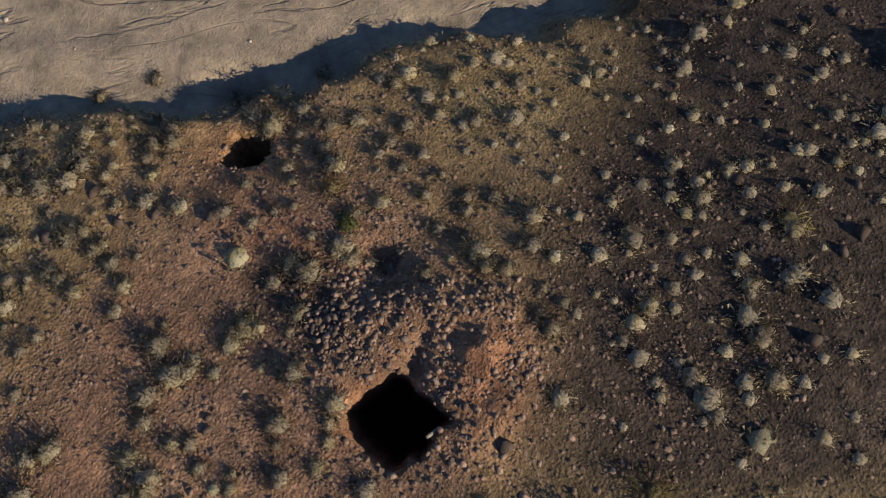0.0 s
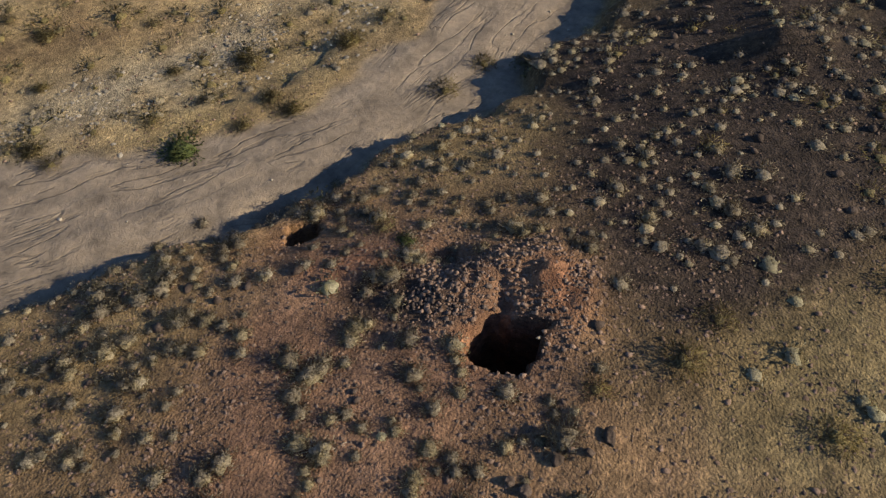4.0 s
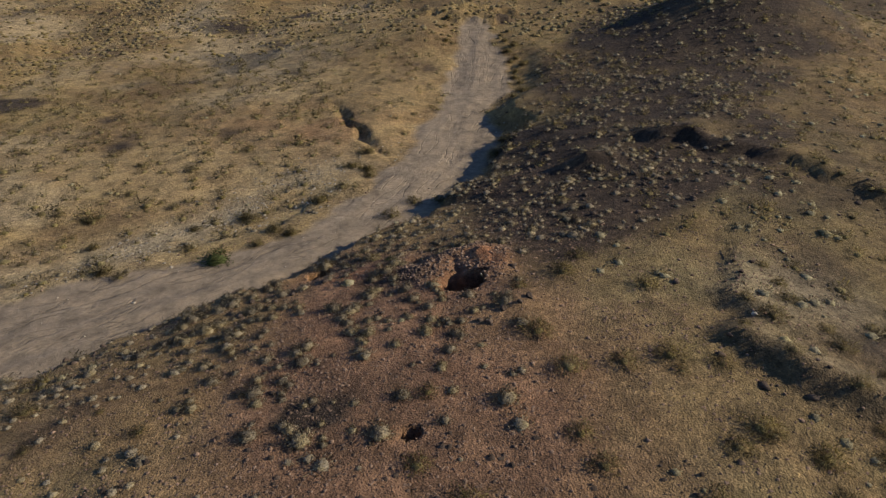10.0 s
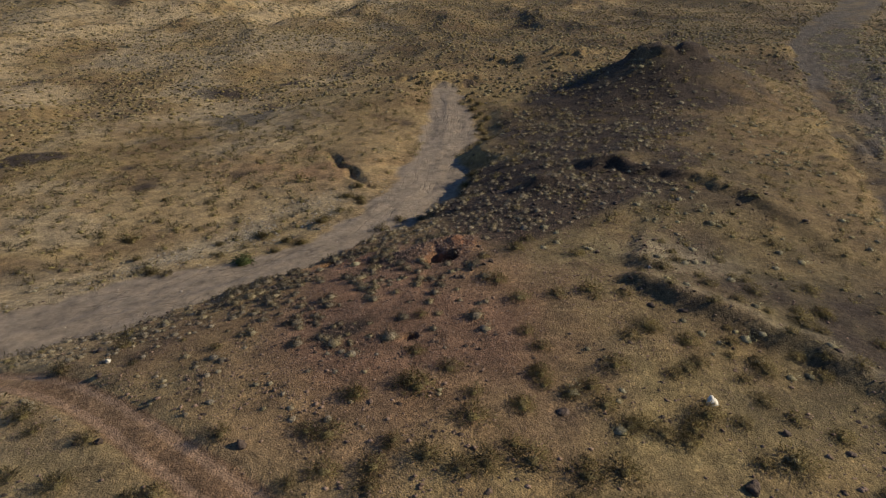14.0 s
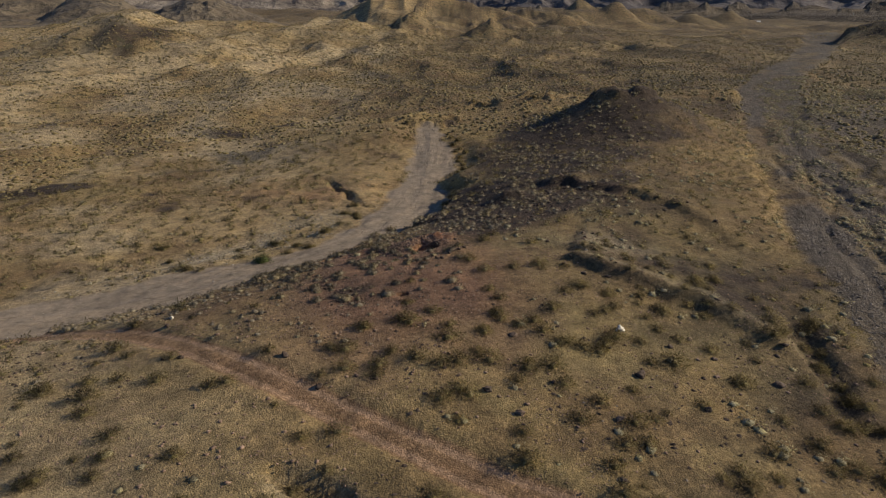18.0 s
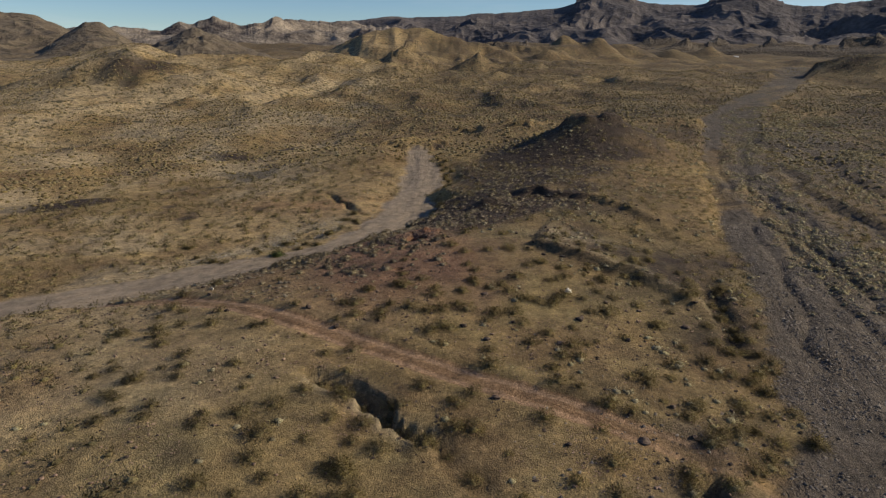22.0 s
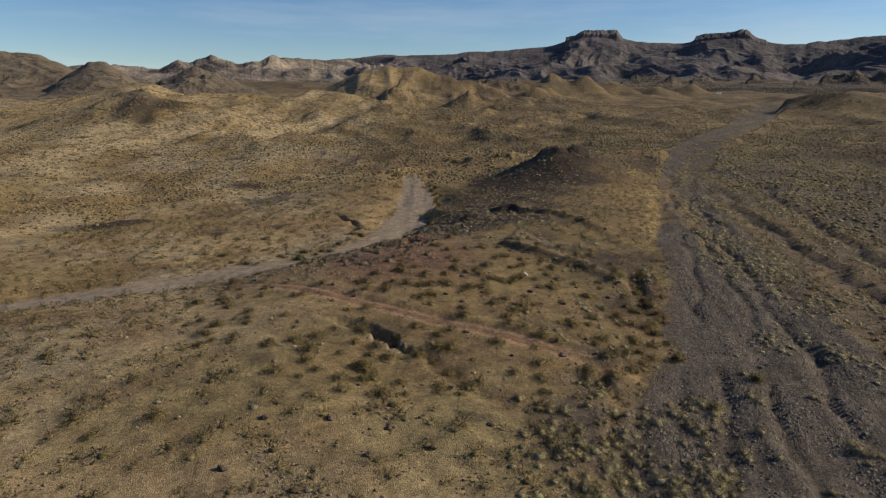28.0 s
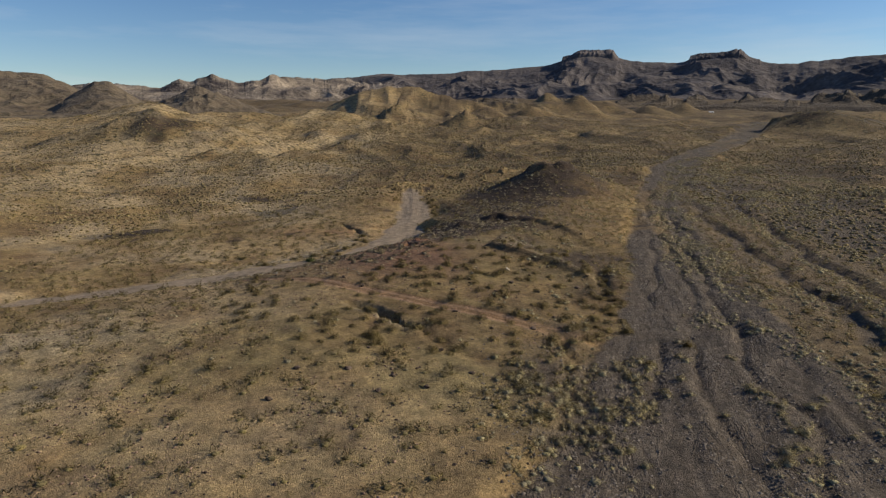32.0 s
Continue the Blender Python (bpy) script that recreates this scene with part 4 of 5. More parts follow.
def joined(name, templates, x, y, size, rng, material, label, category, sink=0.03, soft=False, squash=(0.7, 1.1)):
    """Many plants or stones in one mesh."""
    z, _ = height(x, y)
    vs, ts, ns, base = [], [], [], 0
    pick = rng.integers(0, len(templates), len(x))
    for k, (v, t) in enumerate(templates):
        i = np.nonzero(pick == k)[0]
        if not len(i):
            continue
        a = rng.uniform(0, 2 * math.pi, len(i))
        c, s = np.cos(a)[:, None], np.sin(a)[:, None]
        g = size[i][:, None]
        h = g * rng.uniform(*squash, len(i))[:, None]
        w = np.stack([(v[None, :, 0] * c - v[None, :, 1] * s) * g + x[i][:, None], (v[None, :, 0] * s + v[None, :, 1] * c) * g + y[i][:, None],
                      v[None, :, 2] * h + (z[i] - sink * size[i])[:, None]], -1)
        vs.append(w.reshape(-1, 3))
        if soft:
            o = outward(v)
            ns.append(np.stack([o[:, 0] * c - o[:, 1] * s, o[:, 0] * s + o[:, 1] * c, o[:, 2] + 0 * c], -1).reshape(-1, 3))
        ts.append((t[None] + (base + np.arange(len(i)) * len(v))[:, None, None]).reshape(-1, 3))
        base += len(i) * len(v)
    ob = new(name, tri_mesh(name, np.concatenate(vs), np.concatenate(ts), material, np.concatenate(ns) if soft else None))
    return tagged(ob, label, category, kind="stuff")


def shrubs(name, variants, places, sizes, rng, label, category, group, material, part_name="foliage"):
    """Single shrubs: a stem tuft each, with its foliage as a part. variants: (stem mesh, foliage mesh)."""
    z, _ = height(*places)
    for a, b, c, s in zip(*places, z, sizes):
        stem, leaf = variants[rng.integers(len(variants))]
        root = tagged(new(name, stem), label, category, group)
        crown = new(part_name, leaf)
        crown.parent = root
        root.matrix_world = pose(a, b, c - 0.02, 0, 0, rng.uniform(0, 360)) @ Matrix.Diagonal((s, s, s * rng.uniform(0.8, 1.15), 1))


def shrub_set(name, heart, n, size, flat, long, material, count, rng, twigs=14, spiky=0.2):
    out = []
    for _ in range(count):
        v, t = bushy(12, 4, heart, n, size, flat, long, rng, spiky)
        sv, st = stems(twigs, 0.85, flat, rng)
        out.append((tri_mesh(name + "_stem", sv, st, TWIG), tri_mesh(name + "_foliage", v, t, material, outward(v, flat))))
    return out


# where each kind grows
def grows_pale(x, y):
    z, at = height(x, y)
    patch = 0.55 + 0.75 * fbm(x / 4, y / 4, 3, 61)
    hillside = spread(x, y, -10, -3, 13, 8, 25) + 0.38 * spread(x, y, 6, 12, 11, 9) + 0.42 * spread(x, y, 12, 30, 11, 22, -18) + 0.15 * spread(x, y, -17, 13.5, 15, 2.8, 42)
    west, _, (half, bed) = along(x, y, WASH_WEST)
    hillside = hillside + 0.9 * spread(west, y * 0, half + 1.6, 0, 1.3, 1) * smooth(-30, -20, x) * smooth(40, 25, y)
    hillside = hillside * np.where(x > 2, smooth(-1.5, 1.5, y - 0.9 * (x - 3)), 1)
    return np.clip(hillside * patch, 0, 1) * clear(x, y, at) * (1 - at["spoil"]) * (1 - 0.85 * spread(x, y, -8.6, 1.9, 1.7, 1.7))


def grows_dark(x, y):
    z, at = height(x, y)
    patch = 0.72 + 0.4 * fbm(x / 11, y / 11, 3, 62)
    ok = 0.55 + 0.3 * smooth(-10, -20, x) + 0.5 * smooth(26, 34, x) - 1.3 * spread(x, y, -5, -1, 13, 11)
    east, _, (half, bed) = along(x, y, WASH_EAST)
    ok = ok + 0.9 * np.exp(-((east + half + 2.2) / 2.0) ** 2) * smooth(-45, -35, y)
    return np.clip(ok * patch, 0.012, 1) * clear(x, y, at) * (1 - at["spoil"])


def grows_straw(x, y):
    z, at = height(x, y)
    east, _, (half, bed) = along(x, y, WASH_EAST)
    way = along(x, y, WASH_EAST)[1]
    bar = smooth(-0.1, 0.35, vnoise(east / 2.3, way / 15, 67) + 0.35 * smooth(-half * 0.2, half, east)) * smooth(-half * 0.25, half * 0.3, east) * (1 - at["braid"])
    bar = bar + 0.5 * smooth(0.05, 0.45, vnoise(east / 2.5, y / 14, 59) + 0.3 * vnoise(x / 2, y / 3, 60)) * smooth(-20, 20, y) * (np.abs(east) < half)
    bar = bar + 0.8 * spread(x, y, 14, -47, 6, 8)
    return np.clip(0.12 + bar, 0, 1) * np.clip(0.35 + fbm(x / 3.5, y / 7, 3, 63), 0, 1) * np.where((east > -half * 0.4) | (y < -38), 1, clear(x, y, at)) * (at["pit"] < 0.01) * (1 - at["road"])


# shrubs that stand out, singly placed
PALE_AT = [(-14.5, -1.1), (-11.1, 1.3), (-5.2, 0.2), (-3.4, -1.3), (-4.1, 0.0), (-8.0, -2.7), (-5.0, -1.6), (2.0, 1.9), (4.5, 8.6), (5.0, 5.7), (2.3, 8.2), (4.3, 6.7),
           (4.2, 4.0), (5.7, 5.0), (2.5, 9.3), (1.3, 8.7), (-6.8, 4.0), (-6.5, 6.9), (-3.5, 8.8), (-5.2, 8.0), (-4.8, 6.7), (-3.8, 7.1), (-9.2, 6.5), (-11.1, 4.5),
           (-13.5, 3.2), (-14.6, 1.7), (0.6, 3.2), (1.3, 6.3), (2.6, 4.9), (-0.9, 5.4), (-5.4, 5.2), (-12.7, 0.1), (-14.5, -5.3), (-4.3, -5.1), (-4.2, -3.8), (-1.9, -5.3),
           (-3.0, -6.0), (-5.0, -1.1), (-3.3, -1.2), (-5.4, -4.1), (-8.3, -2.1), (-11.7, -3.0), (-14.6, -0.4), (-5.4, -2.7), (-1.8, -4.2), (-1.2, -4.3), (-10.6, -2.1), (-13.8, -4.5)]
DARK_AT = [(4.3, -13.6), (4.5, -11.7), (6.4, -14.4), (6.8, -15.5), (7.7, -12.9), (8.1, -16.4), (8.9, -16.8), (10.2, -16.5), (12.3, -15.9), (13.7, -14.3), (10.9, -12.8), (11.6, -10.6),
           (14.5, -11.5), (7.5, -6.4), (3.7, -7.3), (5.7, -6.9), (9.8, -9.7), (8.8, -10.6), (21.1, 3.0), (20.7, -3.3), (18.0, -8.6), (-3.5, -15.4), (1.4, -15.1), (-1.5, -14.5),
           (7.5, -1.3), (4.7, 1.4), (3.9, -0.2), (2.6, -5.2), (-21.8, 26.6), (-30.0, 23.0), (-25.2, 21.9), (-28.0, 17.3), (-23.6, 15.4), (-17.5, 10.2), (-14.0, 10.5), (-12.1, 16.1),
           (-16.8, 13.6), (-18.8, 7.9), (-21.5, 4.4), (-11.2, 17.9), (-28.6, 13.1), (-31.6, 13.6), (-26.0, -33.6), (-17.5, -38.1), (-5.4, 15.6), (-6.6, 13.2), (-3.6, 16.2), (-13.9, -43.1), (-16.8, -45.0), (-6.5, -35.6), (-2.9, -35.9), (-2.2, -30.2), (-0.6, -31.5), (0.4, -32.6), (1.3, -33.8), (-3.6, -29.6)]
BIG_AT = [(21.4, -13.8), (22.4, -16.3), (22.3, -19.7), (24.1, -11.9), (23.2, -15.0), (22.6, -18.2), (22.4, -22.4), (-12.8, 10.1), (-9.6, 20.5), (-10.0, 21.6), (-14.5, 8.6), (18.3, -31.3), (20.5, -40.1),
          (25.1, -36.0), (20.9, -32.2), (0.2, 25.5), (0.9, 27.2), (1.6, 48.0), (1.8, 50.0), (1.0, 53.5), (0.6, 57), (2.2, 46), (2.6, 52), (1.7, 55), (1.4, 59), (0.2, 61), (-0.4, 63.5), (2.4, 43.5), (1.6, 40.5), (-8.2, 66), (-7.4, 60), (20.8, -27), (21.4, -24.8), (-11.4, 22), (-12.4, 15.6), (-14.2, 10.8), (-17.5, 14), (-22.8, 4.8), (-29, 13), (-26.5, 9.5), (-20.5, 12.2), (-10.6, 25)]


def listed(extra, xs, ys):
    """The listed places first, then the strewn ones."""
    keep = [p for p in extra if math.hypot(p[0] + 0.7, p[1] + 0.7) > 2.2]
    return np.concatenate([[a for a, _ in keep], xs]), np.concatenate([[b for _, b in keep], ys])


# pale bursage: single ones about the shafts, the rest as one mass
bx, by = scatter(26000, (-34, 36, -24, 66), grows_pale, RNG, 0.62)
near = np.argsort(np.hypot(bx + 5, by + 3))
bx, by = listed(PALE_AT, bx[near], by[near])
bs = np.clip(RNG.lognormal(math.log(0.27), 0.36, len(bx)), 0.12, 0.52)
bs[:len(PALE_AT)] = RNG.uniform(0.28, 0.42, len(PALE_AT))
pale_set = shrub_set("bursage", 0.60, 560, 0.06, 0.75, 0.23, PALE, 8, RNG, 16, 0.2)
shrubs("bursage_shrub", pale_set, (bx[:295], by[:295]), bs[:295], RNG, "pale grey-tan dome of dry bursage on gravel", "shrub", "bursage shrubs", PALE)
pale_far = [bushy(6, 2, 0.58, 130, 0.085, 0.75, 0.25, RNG, 0.2) for _ in range(6)]
joined("bursage_scrub", pale_far, bx[295:], by[295:], bs[295:], RNG, PALE, "pale dry bursage dotted over the dark slope", "shrubs", soft=True)

# dark creosote and low scrub
cx, cy = scatter(12000, (-62, 62, -72, 62), grows_dark, RNG, 1.7)
near = np.argsort(np.hypot(cx - 2, cy + 18))
cx, cy = listed(DARK_AT, cx[near], cy[near])
cs = np.clip(RNG.normal(0.46, 0.12, len(cx)), 0.22, 0.8)
cs = cs * np.where((cx < -14) | (cy < -12), 1.25, 1.0)
cs[:len(DARK_AT)] = RNG.uniform(0.5, 0.72, len(DARK_AT))
dark_set = shrub_set("creosote", 0.3, 700, 0.042, 0.75, 0.2, DARK_SCRUB, 6, RNG, 30, 0.2)
shrubs("creosote_bush", dark_set, (cx[:290], cy[:290]), cs[:290], RNG, "low dark olive creosote bush with bare twigs", "shrub", "creosote bushes", DARK_SCRUB)
dark_mid = [bushy(6, 2, 0.38, 100, 0.085, 0.75, 0.3, RNG, 0.2) for _ in range(6)]
joined("creosote_scrub", dark_mid, cx[290:], cy[290:], cs[290:], RNG, DARK_SCRUB, "dark creosote scrub across the flats", "shrubs", soft=True)
big_set = shrub_set("thicket", 0, 1300, 0.04, 0.8, 0.18, DARK_SCRUB, 4, RNG, 44, 0.25)
shrubs("thicket_bush", big_set, ([a for a, _ in BIG_AT], [b for _, b in BIG_AT]), RNG.uniform(0.5, 0.85, len(BIG_AT)), RNG, "tall dark thicket bush at the edge of a wash", "shrub", "thicket bushes", DARK_SCRUB)
green_set = shrub_set("green", 0.6, 800, 0.06, 0.7, 0.16, GREEN, 2, RNG, 30, 0.25)
shrubs("green_bush", green_set, ([-16.4, -4.7, -22.0], [6.5, 2.5, -5.6]), [0.95, 0.4, 0.6], RNG, "spreading bush in green leaf beside the wash", "shrub", "green bushes", GREEN)

# straw-coloured tufts, thick on the bars of the east wash
sx, sy = scatter(3800, (-50, 10, -75, 75), grows_straw, RNG, 0.6)
ex, ey = scatter(85000, (6, 110, -76, 150), grows_straw, RNG, 0.6)
sx, sy = np.concatenate([sx, ex]), np.concatenate([sy, ey])
near = np.argsort(np.hypot(sx - 20, sy + 44))
sx, sy = sx[near], sy[near]
ss = np.clip(RNG.normal(0.36, 0.12, len(sx)), 0.15, 0.7)
straw_set = shrub_set("straw", 0.55, 480, 0.05, 0.8, 0.28, STRAW, 5, RNG, 20, 0.2)
shrubs("dry_tuft", straw_set, (sx[:260], sy[:260]), ss[:260], RNG, "straw-yellow dry brush tuft on gravel", "shrub", "dry tufts", STRAW)
straw_far = [bushy(6, 2, 0.55, 44, 0.15, 0.75, 0.3, RNG, 0.12) for _ in range(5)]
joined("dry_brush", straw_far, sx[260:], sy[260:], ss[260:], RNG, STRAW, "straw-yellow and grey dry brush over the wash bars and flats", "shrubs", soft=True)

# scrub of the further flats and slopes
def grows_far(x, y):
    return np.clip(0.7 + 0.5 * fbm(x / 22, y / 22, 3, 64), 0.15, 1) * (np.abs(x - 10) < 40 + 0.72 * (y + 90)) * (1 - height(x, y)[1]["wash"]) * np.where(y < 62, np.where(np.abs(x) > 60, 1, 0), 1)


fx, fy = scatter(125000, (-250, 280, 45, 400), grows_far, RNG, 1.15)
w2, v2 = scatter(6000, (-130, -60, -60, 62), lambda x, y: 0.5 + 0.5 * fbm(x / 18, y / 18, 3, 65), RNG, 1.1)
e2, u2 = scatter(8000, (60, 140, -60, 62), lambda x, y: 0.7 + 0.4 * fbm(x / 18, y / 18, 3, 66), RNG, 1.0)
far_x, far_y = scatter(34000, (-520, 560, 400, 720), lambda x, y: np.clip(0.45 + 0.7 * fbm(x / 40, y / 40, 3, 68), 0.05, 1) * (np.abs(x - 10) < 30 + 0.7 * (y + 90)), RNG, 1.5)
fx, fy = np.concatenate([fx, w2, e2, far_x]), np.concatenate([fy, v2, u2, far_y])
mix = RNG.permutation(len(fx))
fx, fy = fx[mix], fy[mix]
clump = [tuft(RNG) for _ in range(10)]
half = int(len(fx) * 0.5)
joined("far_creosote_scrub", clump, fx[:half], fy[:half], RNG.uniform(0.22, 0.62, half), RNG, FAR_SCRUB, "dark scrub over the far flats and slopes", "shrubs", soft=True, squash=(0.55, 0.95))
joined("far_dry_brush", clump, fx[half:], fy[half:], RNG.uniform(0.2, 0.55, len(fx) - half), RNG, BRUSH, "grey-brown brush over the far flats and slopes", "shrubs", soft=True)

# ---- stones ----
def stone(rng, flat=0.65, rough=0.28):
    """An angular stone of twenty faces, radius about 1."""
    g = (1 + 5 ** 0.5) / 2
    v = np.array([(-1, g, 0), (1, g, 0), (-1, -g, 0), (1, -g, 0), (0, -1, g), (0, 1, g), (0, -1, -g), (0, 1, -g), (g, 0, -1), (g, 0, 1), (-g, 0, -1), (-g, 0, 1)], float)
    v = v / np.linalg.norm(v[0]) * (1 + rng.normal(0, rough, (12, 1))).clip(0.5, 1.6)
    v = v * np.array([rng.uniform(0.8, 1.3), rng.uniform(0.7, 1.1), flat * rng.uniform(0.7, 1.3)])
    t = np.array([(0, 11, 5), (0, 5, 1), (0, 1, 7), (0, 7, 10), (0, 10, 11), (1, 5, 9), (5, 11, 4), (11, 10, 2), (10, 7, 6), (7, 1, 8),
                  (3, 9, 4), (3, 4, 2), (3, 2, 6), (3, 6, 8), (3, 8, 9), (4, 9, 5), (2, 4, 11), (6, 2, 10), (8, 6, 7), (9, 8, 1)])
    return v, t


def boulder(rng, cuts=2, rough=0.16):
    """A larger stone: the same, split twice and roughened, with hard edges."""
    v, t = stone(rng, 0.75, 0.22)
    for k in range(cuts):
        mid, new_t, vs = {}, [], list(v)

        def half_way(i, j):
            key = (min(i, j), max(i, j))
            if key not in mid:
                p = (vs[i] + vs[j]) / 2
                vs.append(p * (1 + rng.normal(0, rough / (k + 1))))
                mid[key] = len(vs) - 1
            return mid[key]
        for a, b, c in t:
            d, e, f = half_way(a, b), half_way(b, c), half_way(c, a)
            new_t += [(a, d, f), (d, b, e), (f, e, c), (d, e, f)]
        v, t = np.array(vs), np.array(new_t)
    return v, t


def chip(rng):
    """A small half-buried stone of five faces."""
    a = np.arange(5) * 2 * math.pi / 5 + rng.uniform(-0.35, 0.35, 5)
    rim = np.stack([np.cos(a) * rng.uniform(0.7, 1.3), np.sin(a), 0 * a - 0.15], -1) * rng.uniform(0.75, 1.2, (5, 1))
    top = np.array([[rng.normal(0, 0.25), rng.normal(0, 0.25), rng.uniform(0.5, 0.95)]])
    return np.concatenate([rim, top]), np.array([(i, (i + 1) % 5, 5) for i in range(5)])


BASALT = rock_material("dark_stone", (0.048, 0.034, 0.026), (0.135, 0.096, 0.073), 5.0)
RUBBLE = rock_material("spoil_stone", (0.10, 0.064, 0.047), (0.30, 0.20, 0.142), 6.0)
COBBLE = rock_material("wash_cobble", (0.072, 0.060, 0.050), (0.29, 0.240, 0.195), 6.0)
PALE_STONE = rock_material("pale_stone", (0.20, 0.165, 0.125), (0.42, 0.36, 0.28), 6.0)
QUARTZ = rock_material("white_stone", (0.55, 0.48, 0.38), (0.78, 0.72, 0.60), 4.0)
SHAPES = [stone(RNG) for _ in range(10)]
CHIPS = [chip(RNG) for _ in range(12)]


def strew(name, n, box, keep, lo, hi, material, label, shapes=None, gap=0.0):
    x, y = scatter(n, box, keep, RNG, gap)
    s = lo + (hi - lo) * RNG.uniform(0, 1, len(x)) ** 3
    return joined(name, shapes or SHAPES, x, y, s, RNG, material, label, "stones", -0.15)


def on_spoil(x, y):
    at = height(x, y)[1]
    return np.clip(at["spoil"] * 1.1, 0, 1) * (at["pit"] < 0.01)


strew("spoil_rubble", 9000, (-6, 4, -5, 5), lambda x, y: on_spoil(x, y) * np.clip(0.75 - 0.75 * spread(x, y, 0.5, 1.2, 1.2, 1.5, 20) + 0.5 * fbm(x, y, 2, 90), 0.1, 1), 0.02, 0.10, RUBBLE, "brown broken rubble of the spoil heap")
strew("spoil_stones", 2600, (-6, 4, -5, 5), lambda x, y: on_spoil(x, y) * 0.6 * spread(x, y, -2.3, 1.4, 1.5, 1.6), 0.03, 0.10, BASALT, "dark angular stones of the spoil heap")
strew("hill_stones", 8000, (-30, 24, -26, 22), lambda x, y: np.clip(0.4 + 0.7 * fbm(x / 3, y / 3, 3, 91), 0, 1) * clear(x, y, height(x, y)[1]), 0.02, 0.10, RUBBLE, "small brown stones lying on the red soil")
strew("dark_hill_stones", 9000, (-26, 40, -20, 80), lambda x, y: np.clip((spread(x, y, 12, 14, 10, 8) + spread(x, y, 15, 36, 12, 26, -18) + height(x, y)[1]["scarp"] * 3 + 0.8 * spread(x, y, -11, -5, 9, 5)) * (0.3 + 0.9 * fbm(x / 3.2, y / 3.2, 3, 92)), 0, 1) * clear(x, y, height(x, y)[1]), 0.04, 0.22, BASALT, "dark broken stones on the ridge")
strew("pale_terrace_stones", 24000, (-36, -4, -2, 36), lambda x, y: np.clip(spread(x, y, -18.5, 14, 13, 3.0, 50) * (0.5 + 0.9 * fbm(x / 2.5, y / 2.5, 3, 93)), 0, 1) * clear(x, y, height(x, y)[1]), 0.03, 0.16, PALE_STONE, "pale stones heaped along the wash terrace", CHIPS)
strew("wash_cobbles", 16000, (6, 60, -76, 40), lambda x, y: np.maximum(height(x, y)[1]["wash"], 0.5 * (along(x, y, WASH_EAST)[0] > 0)) * np.clip(0.35 + 0.9 * fbm(x / 2.2, y / 5, 3, 94), 0, 1), 0.025, 0.13, COBBLE, "grey cobbles and gravel in the wide wash")
strew("flat_stones", 15000, (-46, 28, -72, -14), lambda x, y: np.clip(0.15 + 0.9 * fbm(x / 5, y / 5, 3, 95), 0, 1) * clear(x, y, height(x, y)[1]), 0.025, 0.13, RUBBLE, "small reddish stones on the flats")
strew("wash_pebbles", 1500, (-34, 4, -8, 70), lambda x, y: 0.3 * height(x, y)[1]["wash"], 0.03, 0.10, PALE_STONE, "few stones on the sandy wash bed")

# fine litter of stone chips, thickest about the shafts
strew("hill_chips", 85000, (-22, 16, -18, 16), lambda x, y: np.clip(0.55 + 0.6 * fbm(x / 2, y / 2, 3, 96), 0.1, 1) * clear(x, y, height(x, y)[1]) * spread(x, y, -3, -1, 15, 13) * (1 - 0.8 * spread(x, y, 7, 9, 7, 7)), 0.02, 0.085, RUBBLE, "fine brown stone chips over the soil", CHIPS)
strew("dark_chips", 60000, (-20, 30, -14, 40), lambda x, y: np.clip(0.4 + 0.8 * fbm(x / 2.4, y / 2.4, 3, 97), 0, 1) * clear(x, y, height(x, y)[1]) * np.clip(spread(x, y, 7, 8, 10, 9) + spread(x, y, -8, -5, 9, 6) + 0.5 * spread(x, y, 16, 26, 10, 14), 0, 1), 0.02, 0.075, BASALT, "fine dark stone chips over the slope", CHIPS)
strew("wash_shingle", 130000, (4, 46, -70, 10), lambda x, y: np.maximum(height(x, y)[1]["wash"], 0.8 * spread(x, y, 14, -48, 6, 13)) * np.clip(0.5 + 0.8 * fbm(x / 1.8, y / 4.5, 3, 98), 0, 1), 0.025, 0.13, COBBLE, "grey shingle in the wide wash", CHIPS)
strew("flat_chips", 60000, (-34, 24, -66, -12), lambda x, y: np.clip(0.15 + 0.9 * fbm(x / 3, y / 3, 3, 99), 0, 1) * clear(x, y, height(x, y)[1]), 0.02, 0.07, RUBBLE, "fine reddish stone chips on the flats", CHIPS)
strew("flat_dark_stones", 14000, (-46, 26, -74, -10), lambda x, y: np.clip(0.1 + 0.9 * fbm(x / 4, y / 4, 3, 101), 0, 1) * clear(x, y, height(x, y)[1]), 0.04, 0.16, BASALT, "dark stones dotted over the tan flats", CHIPS)

# loose stones about the shaft that stand out singly
qx, qy = scatter(2600, (-4.2, 2.6, -3.2, 3.8), on_spoil, RNG, 0.14)
lone = [tri_mesh("stone", *stone(RNG, 0.7, 0.25), RUBBLE) for _ in range(8)]
qz, _ = height(qx, qy)
for a, b, c in list(zip(qx, qy, qz))[:240]:
    s = 0.025 + 0.055 * RNG.uniform() ** 2
    ob = new("stone", lone[RNG.integers(8)])
    ob.parent = ground
    ob.matrix_world = pose(a, b, c + s * 0.25, RNG.uniform(0, 40), 0, RNG.uniform(0, 360)) @ Matrix.Diagonal((s, s, s, 1))

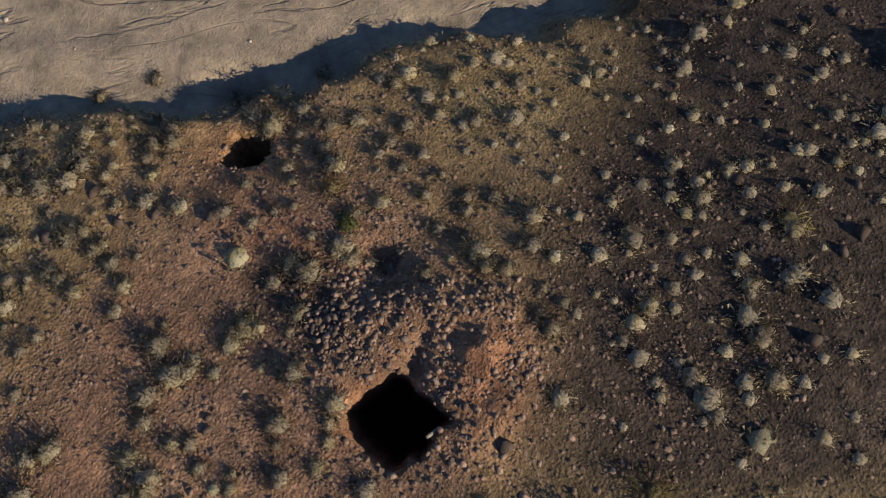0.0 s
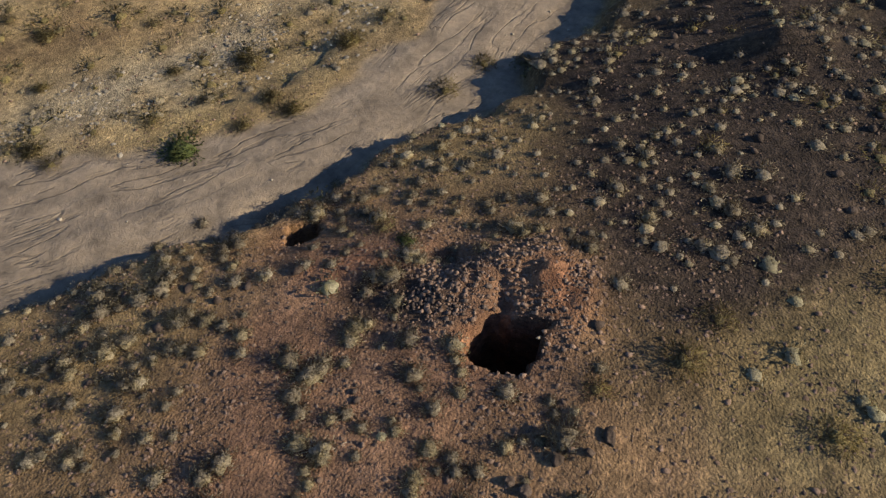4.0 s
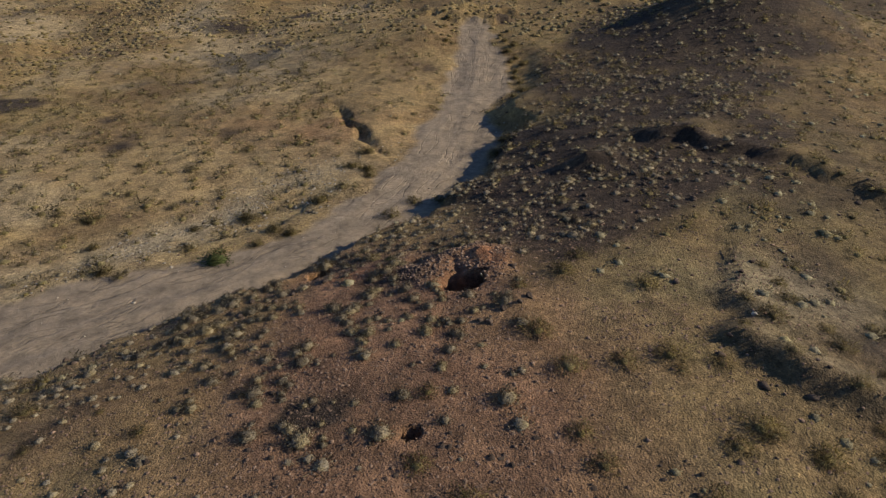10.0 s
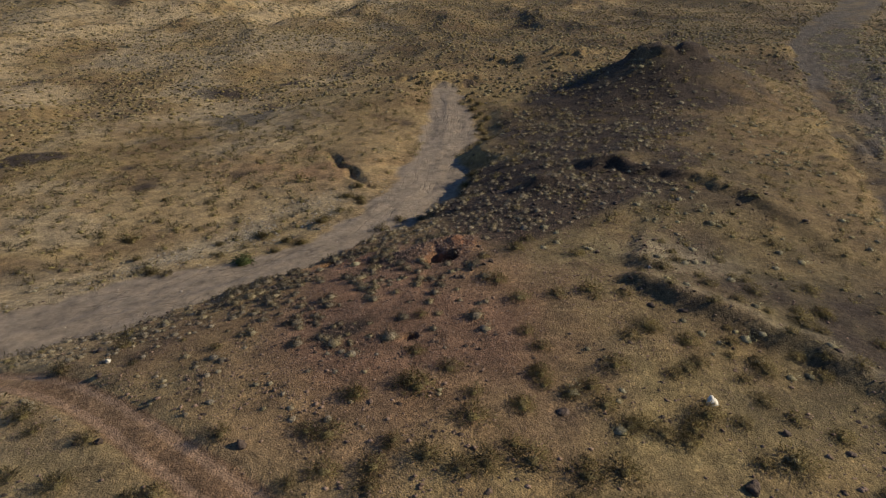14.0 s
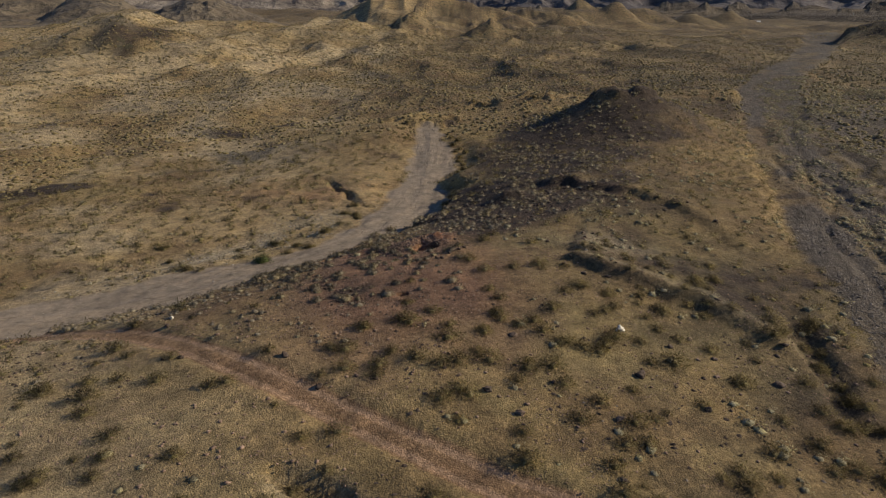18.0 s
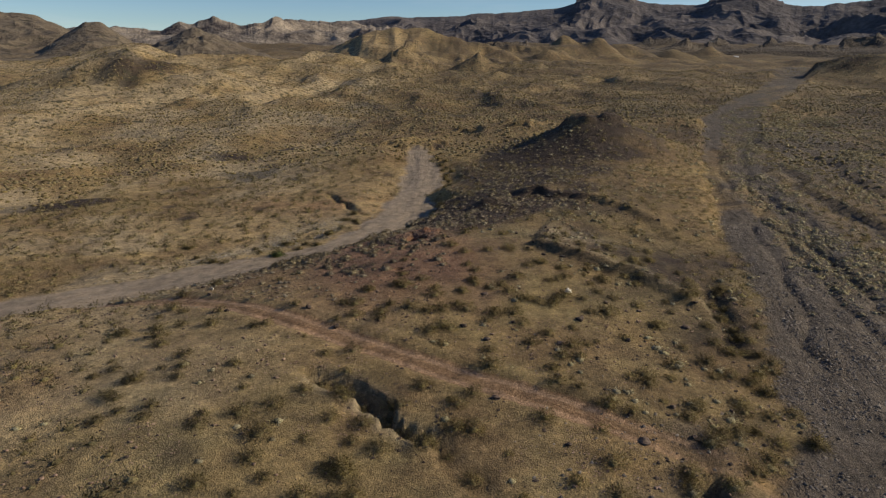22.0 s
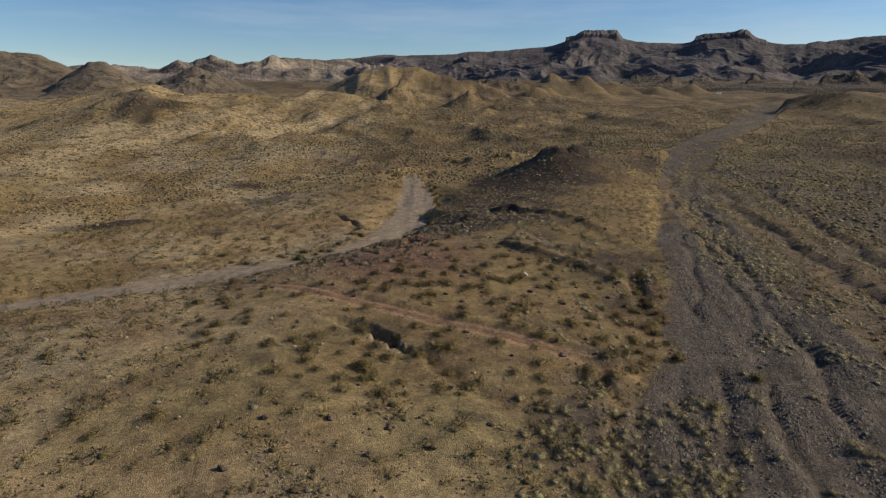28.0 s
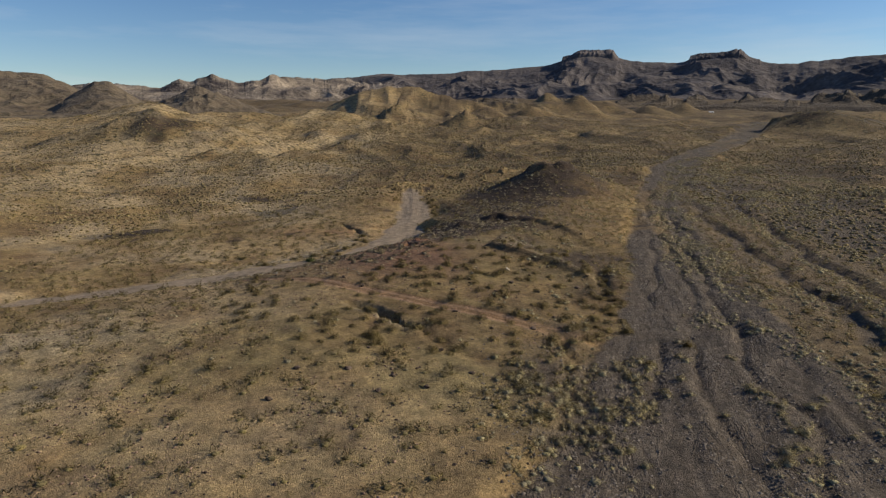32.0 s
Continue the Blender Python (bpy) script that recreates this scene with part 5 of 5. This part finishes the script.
# single boulders
ROCK_AT = [(6.7, -20.8), (11.4, -19.4), (4.8, -23.6), (16.2, -16.9), (13.9, -16.3), (-7.4, -18.5), (-13.4, -18.0), (9.4, -23.7), (14.1, -21.8), (18.9, -18.8), (5.1, -16.0), (3.4, -21.8),
           (11.6, -19.2), (8.6, -27.9), (14.6, -29.6), (8.2, -33.8), (4.9, -30.3), (-2.4, -38.6), (3.6, -38.8), (-5.1, -21.1), (12.1, -32.9), (14.7, -32.4), (-7.3, -43.3), (-3.5, -43.3),
           (0.0, -44.0), (1.8, -42.9), (2.6, -46.2), (6.0, -43.6), (-0.8, -47.0), (-8.1, -48.4), (1.4, -3.2), (1.9, -3.4), (1.2, -3.7), (0.3, -4.5), (0.7, -4.6), (2.3, -2.9)]
boulders = [tri_mesh("boulder", *boulder(RNG), BASALT) for _ in range(6)]
rz, _ = height(np.array([a for a, _ in ROCK_AT]), np.array([b for _, b in ROCK_AT]))
for (a, b), c in zip(ROCK_AT, rz):
    s = RNG.uniform(0.13, 0.27)
    ob = tagged(new("boulder", boulders[RNG.integers(6)]), "dark angular volcanic boulder on gravel", "rock", "dark boulders")
    ob.matrix_world = pose(a, b, c + s * 0.2, 0, 0, RNG.uniform(0, 360)) @ Matrix.Diagonal((s, s, s, 1))
for a, b, s in ((11.4, -14.75, 0.27), (11.45, -3.35, 0.2), (-17.0, -11.0, 0.17)):
    c = float(height(np.array([a]), np.array([b]))[0][0])
    ob = tagged(new("white_boulder", tri_mesh("white_boulder", *boulder(RNG), QUARTZ)), "white quartz boulder lying on tan gravel", "rock", "white boulders")
    ob.matrix_world = pose(a, b, c + s * 0.35, 0, 0, RNG.uniform(0, 360)) @ Matrix.Diagonal((s, s, s * 0.8, 1))


# ---- far houses ----
def plain(name, colour, rough=0.8):
    m = Nodes(name, rough)
    pos = m.add("ShaderNodeNewGeometry").outputs["Position"]
    return m.done(m.mix(1.0, colour, m.ramp(m.noise(pos, 1.2, 3), (0.3, (0.85, 0.85, 0.85)), (0.7, (1.0, 1.0, 1.0))), "MULTIPLY"))


WHITE, ROOF_GREY, PANE = plain("white_wall", (0.80, 0.78, 0.74)), plain("roof_metal", (0.62, 0.60, 0.58), 0.5), plain("window_pane", (0.05, 0.06, 0.07), 0.1)


def part(name, bm, material, parent, label=""):
    me = bpy.data.meshes.new(name)
    bm.to_mesh(me)
    bm.free()
    me.materials.append(material)
    ob = new(name, me)
    ob.parent = parent
    return tagged(ob, label)


def block(w, d, h, at=(0, 0, 0), bevel=0.03):
    bm = bmesh.new()
    bmesh.ops.create_cube(bm, size=1, matrix=Matrix.Translation((at[0], at[1], at[2] + h / 2)) @ Matrix.Diagonal((w, d, h, 1)))
    bmesh.ops.bevel(bm, geom=bm.edges[:], offset=bevel, segments=1, affect="EDGES")
    return bm


def house(w, d, h):
    root = new("house")
    part("wall", block(w, d, h + 3, (0, 0, -3)), WHITE, root)
    bm = bmesh.new()
    vs = [bm.verts.new(p) for p in ((-w / 2 - 0.5, -d / 2 - 0.5, h), (w / 2 + 0.5, -d / 2 - 0.5, h), (w / 2 + 0.5, d / 2 + 0.5, h), (-w / 2 - 0.5, d / 2 + 0.5, h), (-w / 2 - 0.5, 0, h + 1.3), (w / 2 + 0.5, 0, h + 1.3))]
    for f in ((0, 1, 5, 4), (2, 3, 4, 5), (1, 2, 5), (3, 0, 4), (3, 2, 1, 0)):
        bm.faces.new([vs[i] for i in f])
    part("roof", bm, ROOF_GREY, root, "pale metal gable roof")
    for k in (-0.3, 0.3):
        part("window", block(1.4, 0.12, 1.1, (k * w, -d / 2 - 0.02, 1.0), 0.02), PANE, root)
    part("door", block(1.0, 0.12, 2.0, (0, -d / 2 - 0.02, 0.05), 0.02), ROOF_GREY, root)
    return tagged(root, "small white desert house with pale gable roof", "house", "far houses")


for deg, dist, w, d, h in ((19.2, 1085, 9, 7, 3), (20.1, 1080, 5, 5, 3), (20.9, 1090, 13, 5, 2.6), (22.1, 1070, 6, 6, 3.2), (31.8, 800, 11, 4, 2.6)):
    hx, hy = bearing(deg, dist)
    hz = float(height(np.array([hx]), np.array([hy]))[0][0])
    house(w, d, h).matrix_world = pose(hx, hy, hz + 0.3, 0, 0, -deg + RNG.uniform(-20, 20))


# ---- a stub of timber at the rim of the main shaft ----
TIMBER = rock_material("weathered_timber", (0.15, 0.125, 0.095), (0.27, 0.23, 0.18), 30.0)
bm = bmesh.new()
bmesh.ops.create_cone(bm, cap_ends=True, segments=10, radius1=0.05, radius2=0.035, depth=0.36)
bmesh.ops.bevel(bm, geom=[e for e in bm.edges if e.calc_length() < 0.05], offset=0.006, segments=1, affect="EDGES")
for v in bm.verts:
    v.co += 0.012 * noise.noise_vector(v.co * 9)
stub_mesh = bpy.data.meshes.new("timber_stub")
bm.to_mesh(stub_mesh)
bm.free()
stub_mesh.materials.append(TIMBER)
stub = tagged(new("timber_stub", stub_mesh), "short pale weathered timber stub leaning at the shaft rim", "timber")
stub.matrix_world = pose(0.14, -0.42, float(height(np.array([0.3]), np.array([-0.42]))[0][0]) - 0.05, 32, -28, 15)
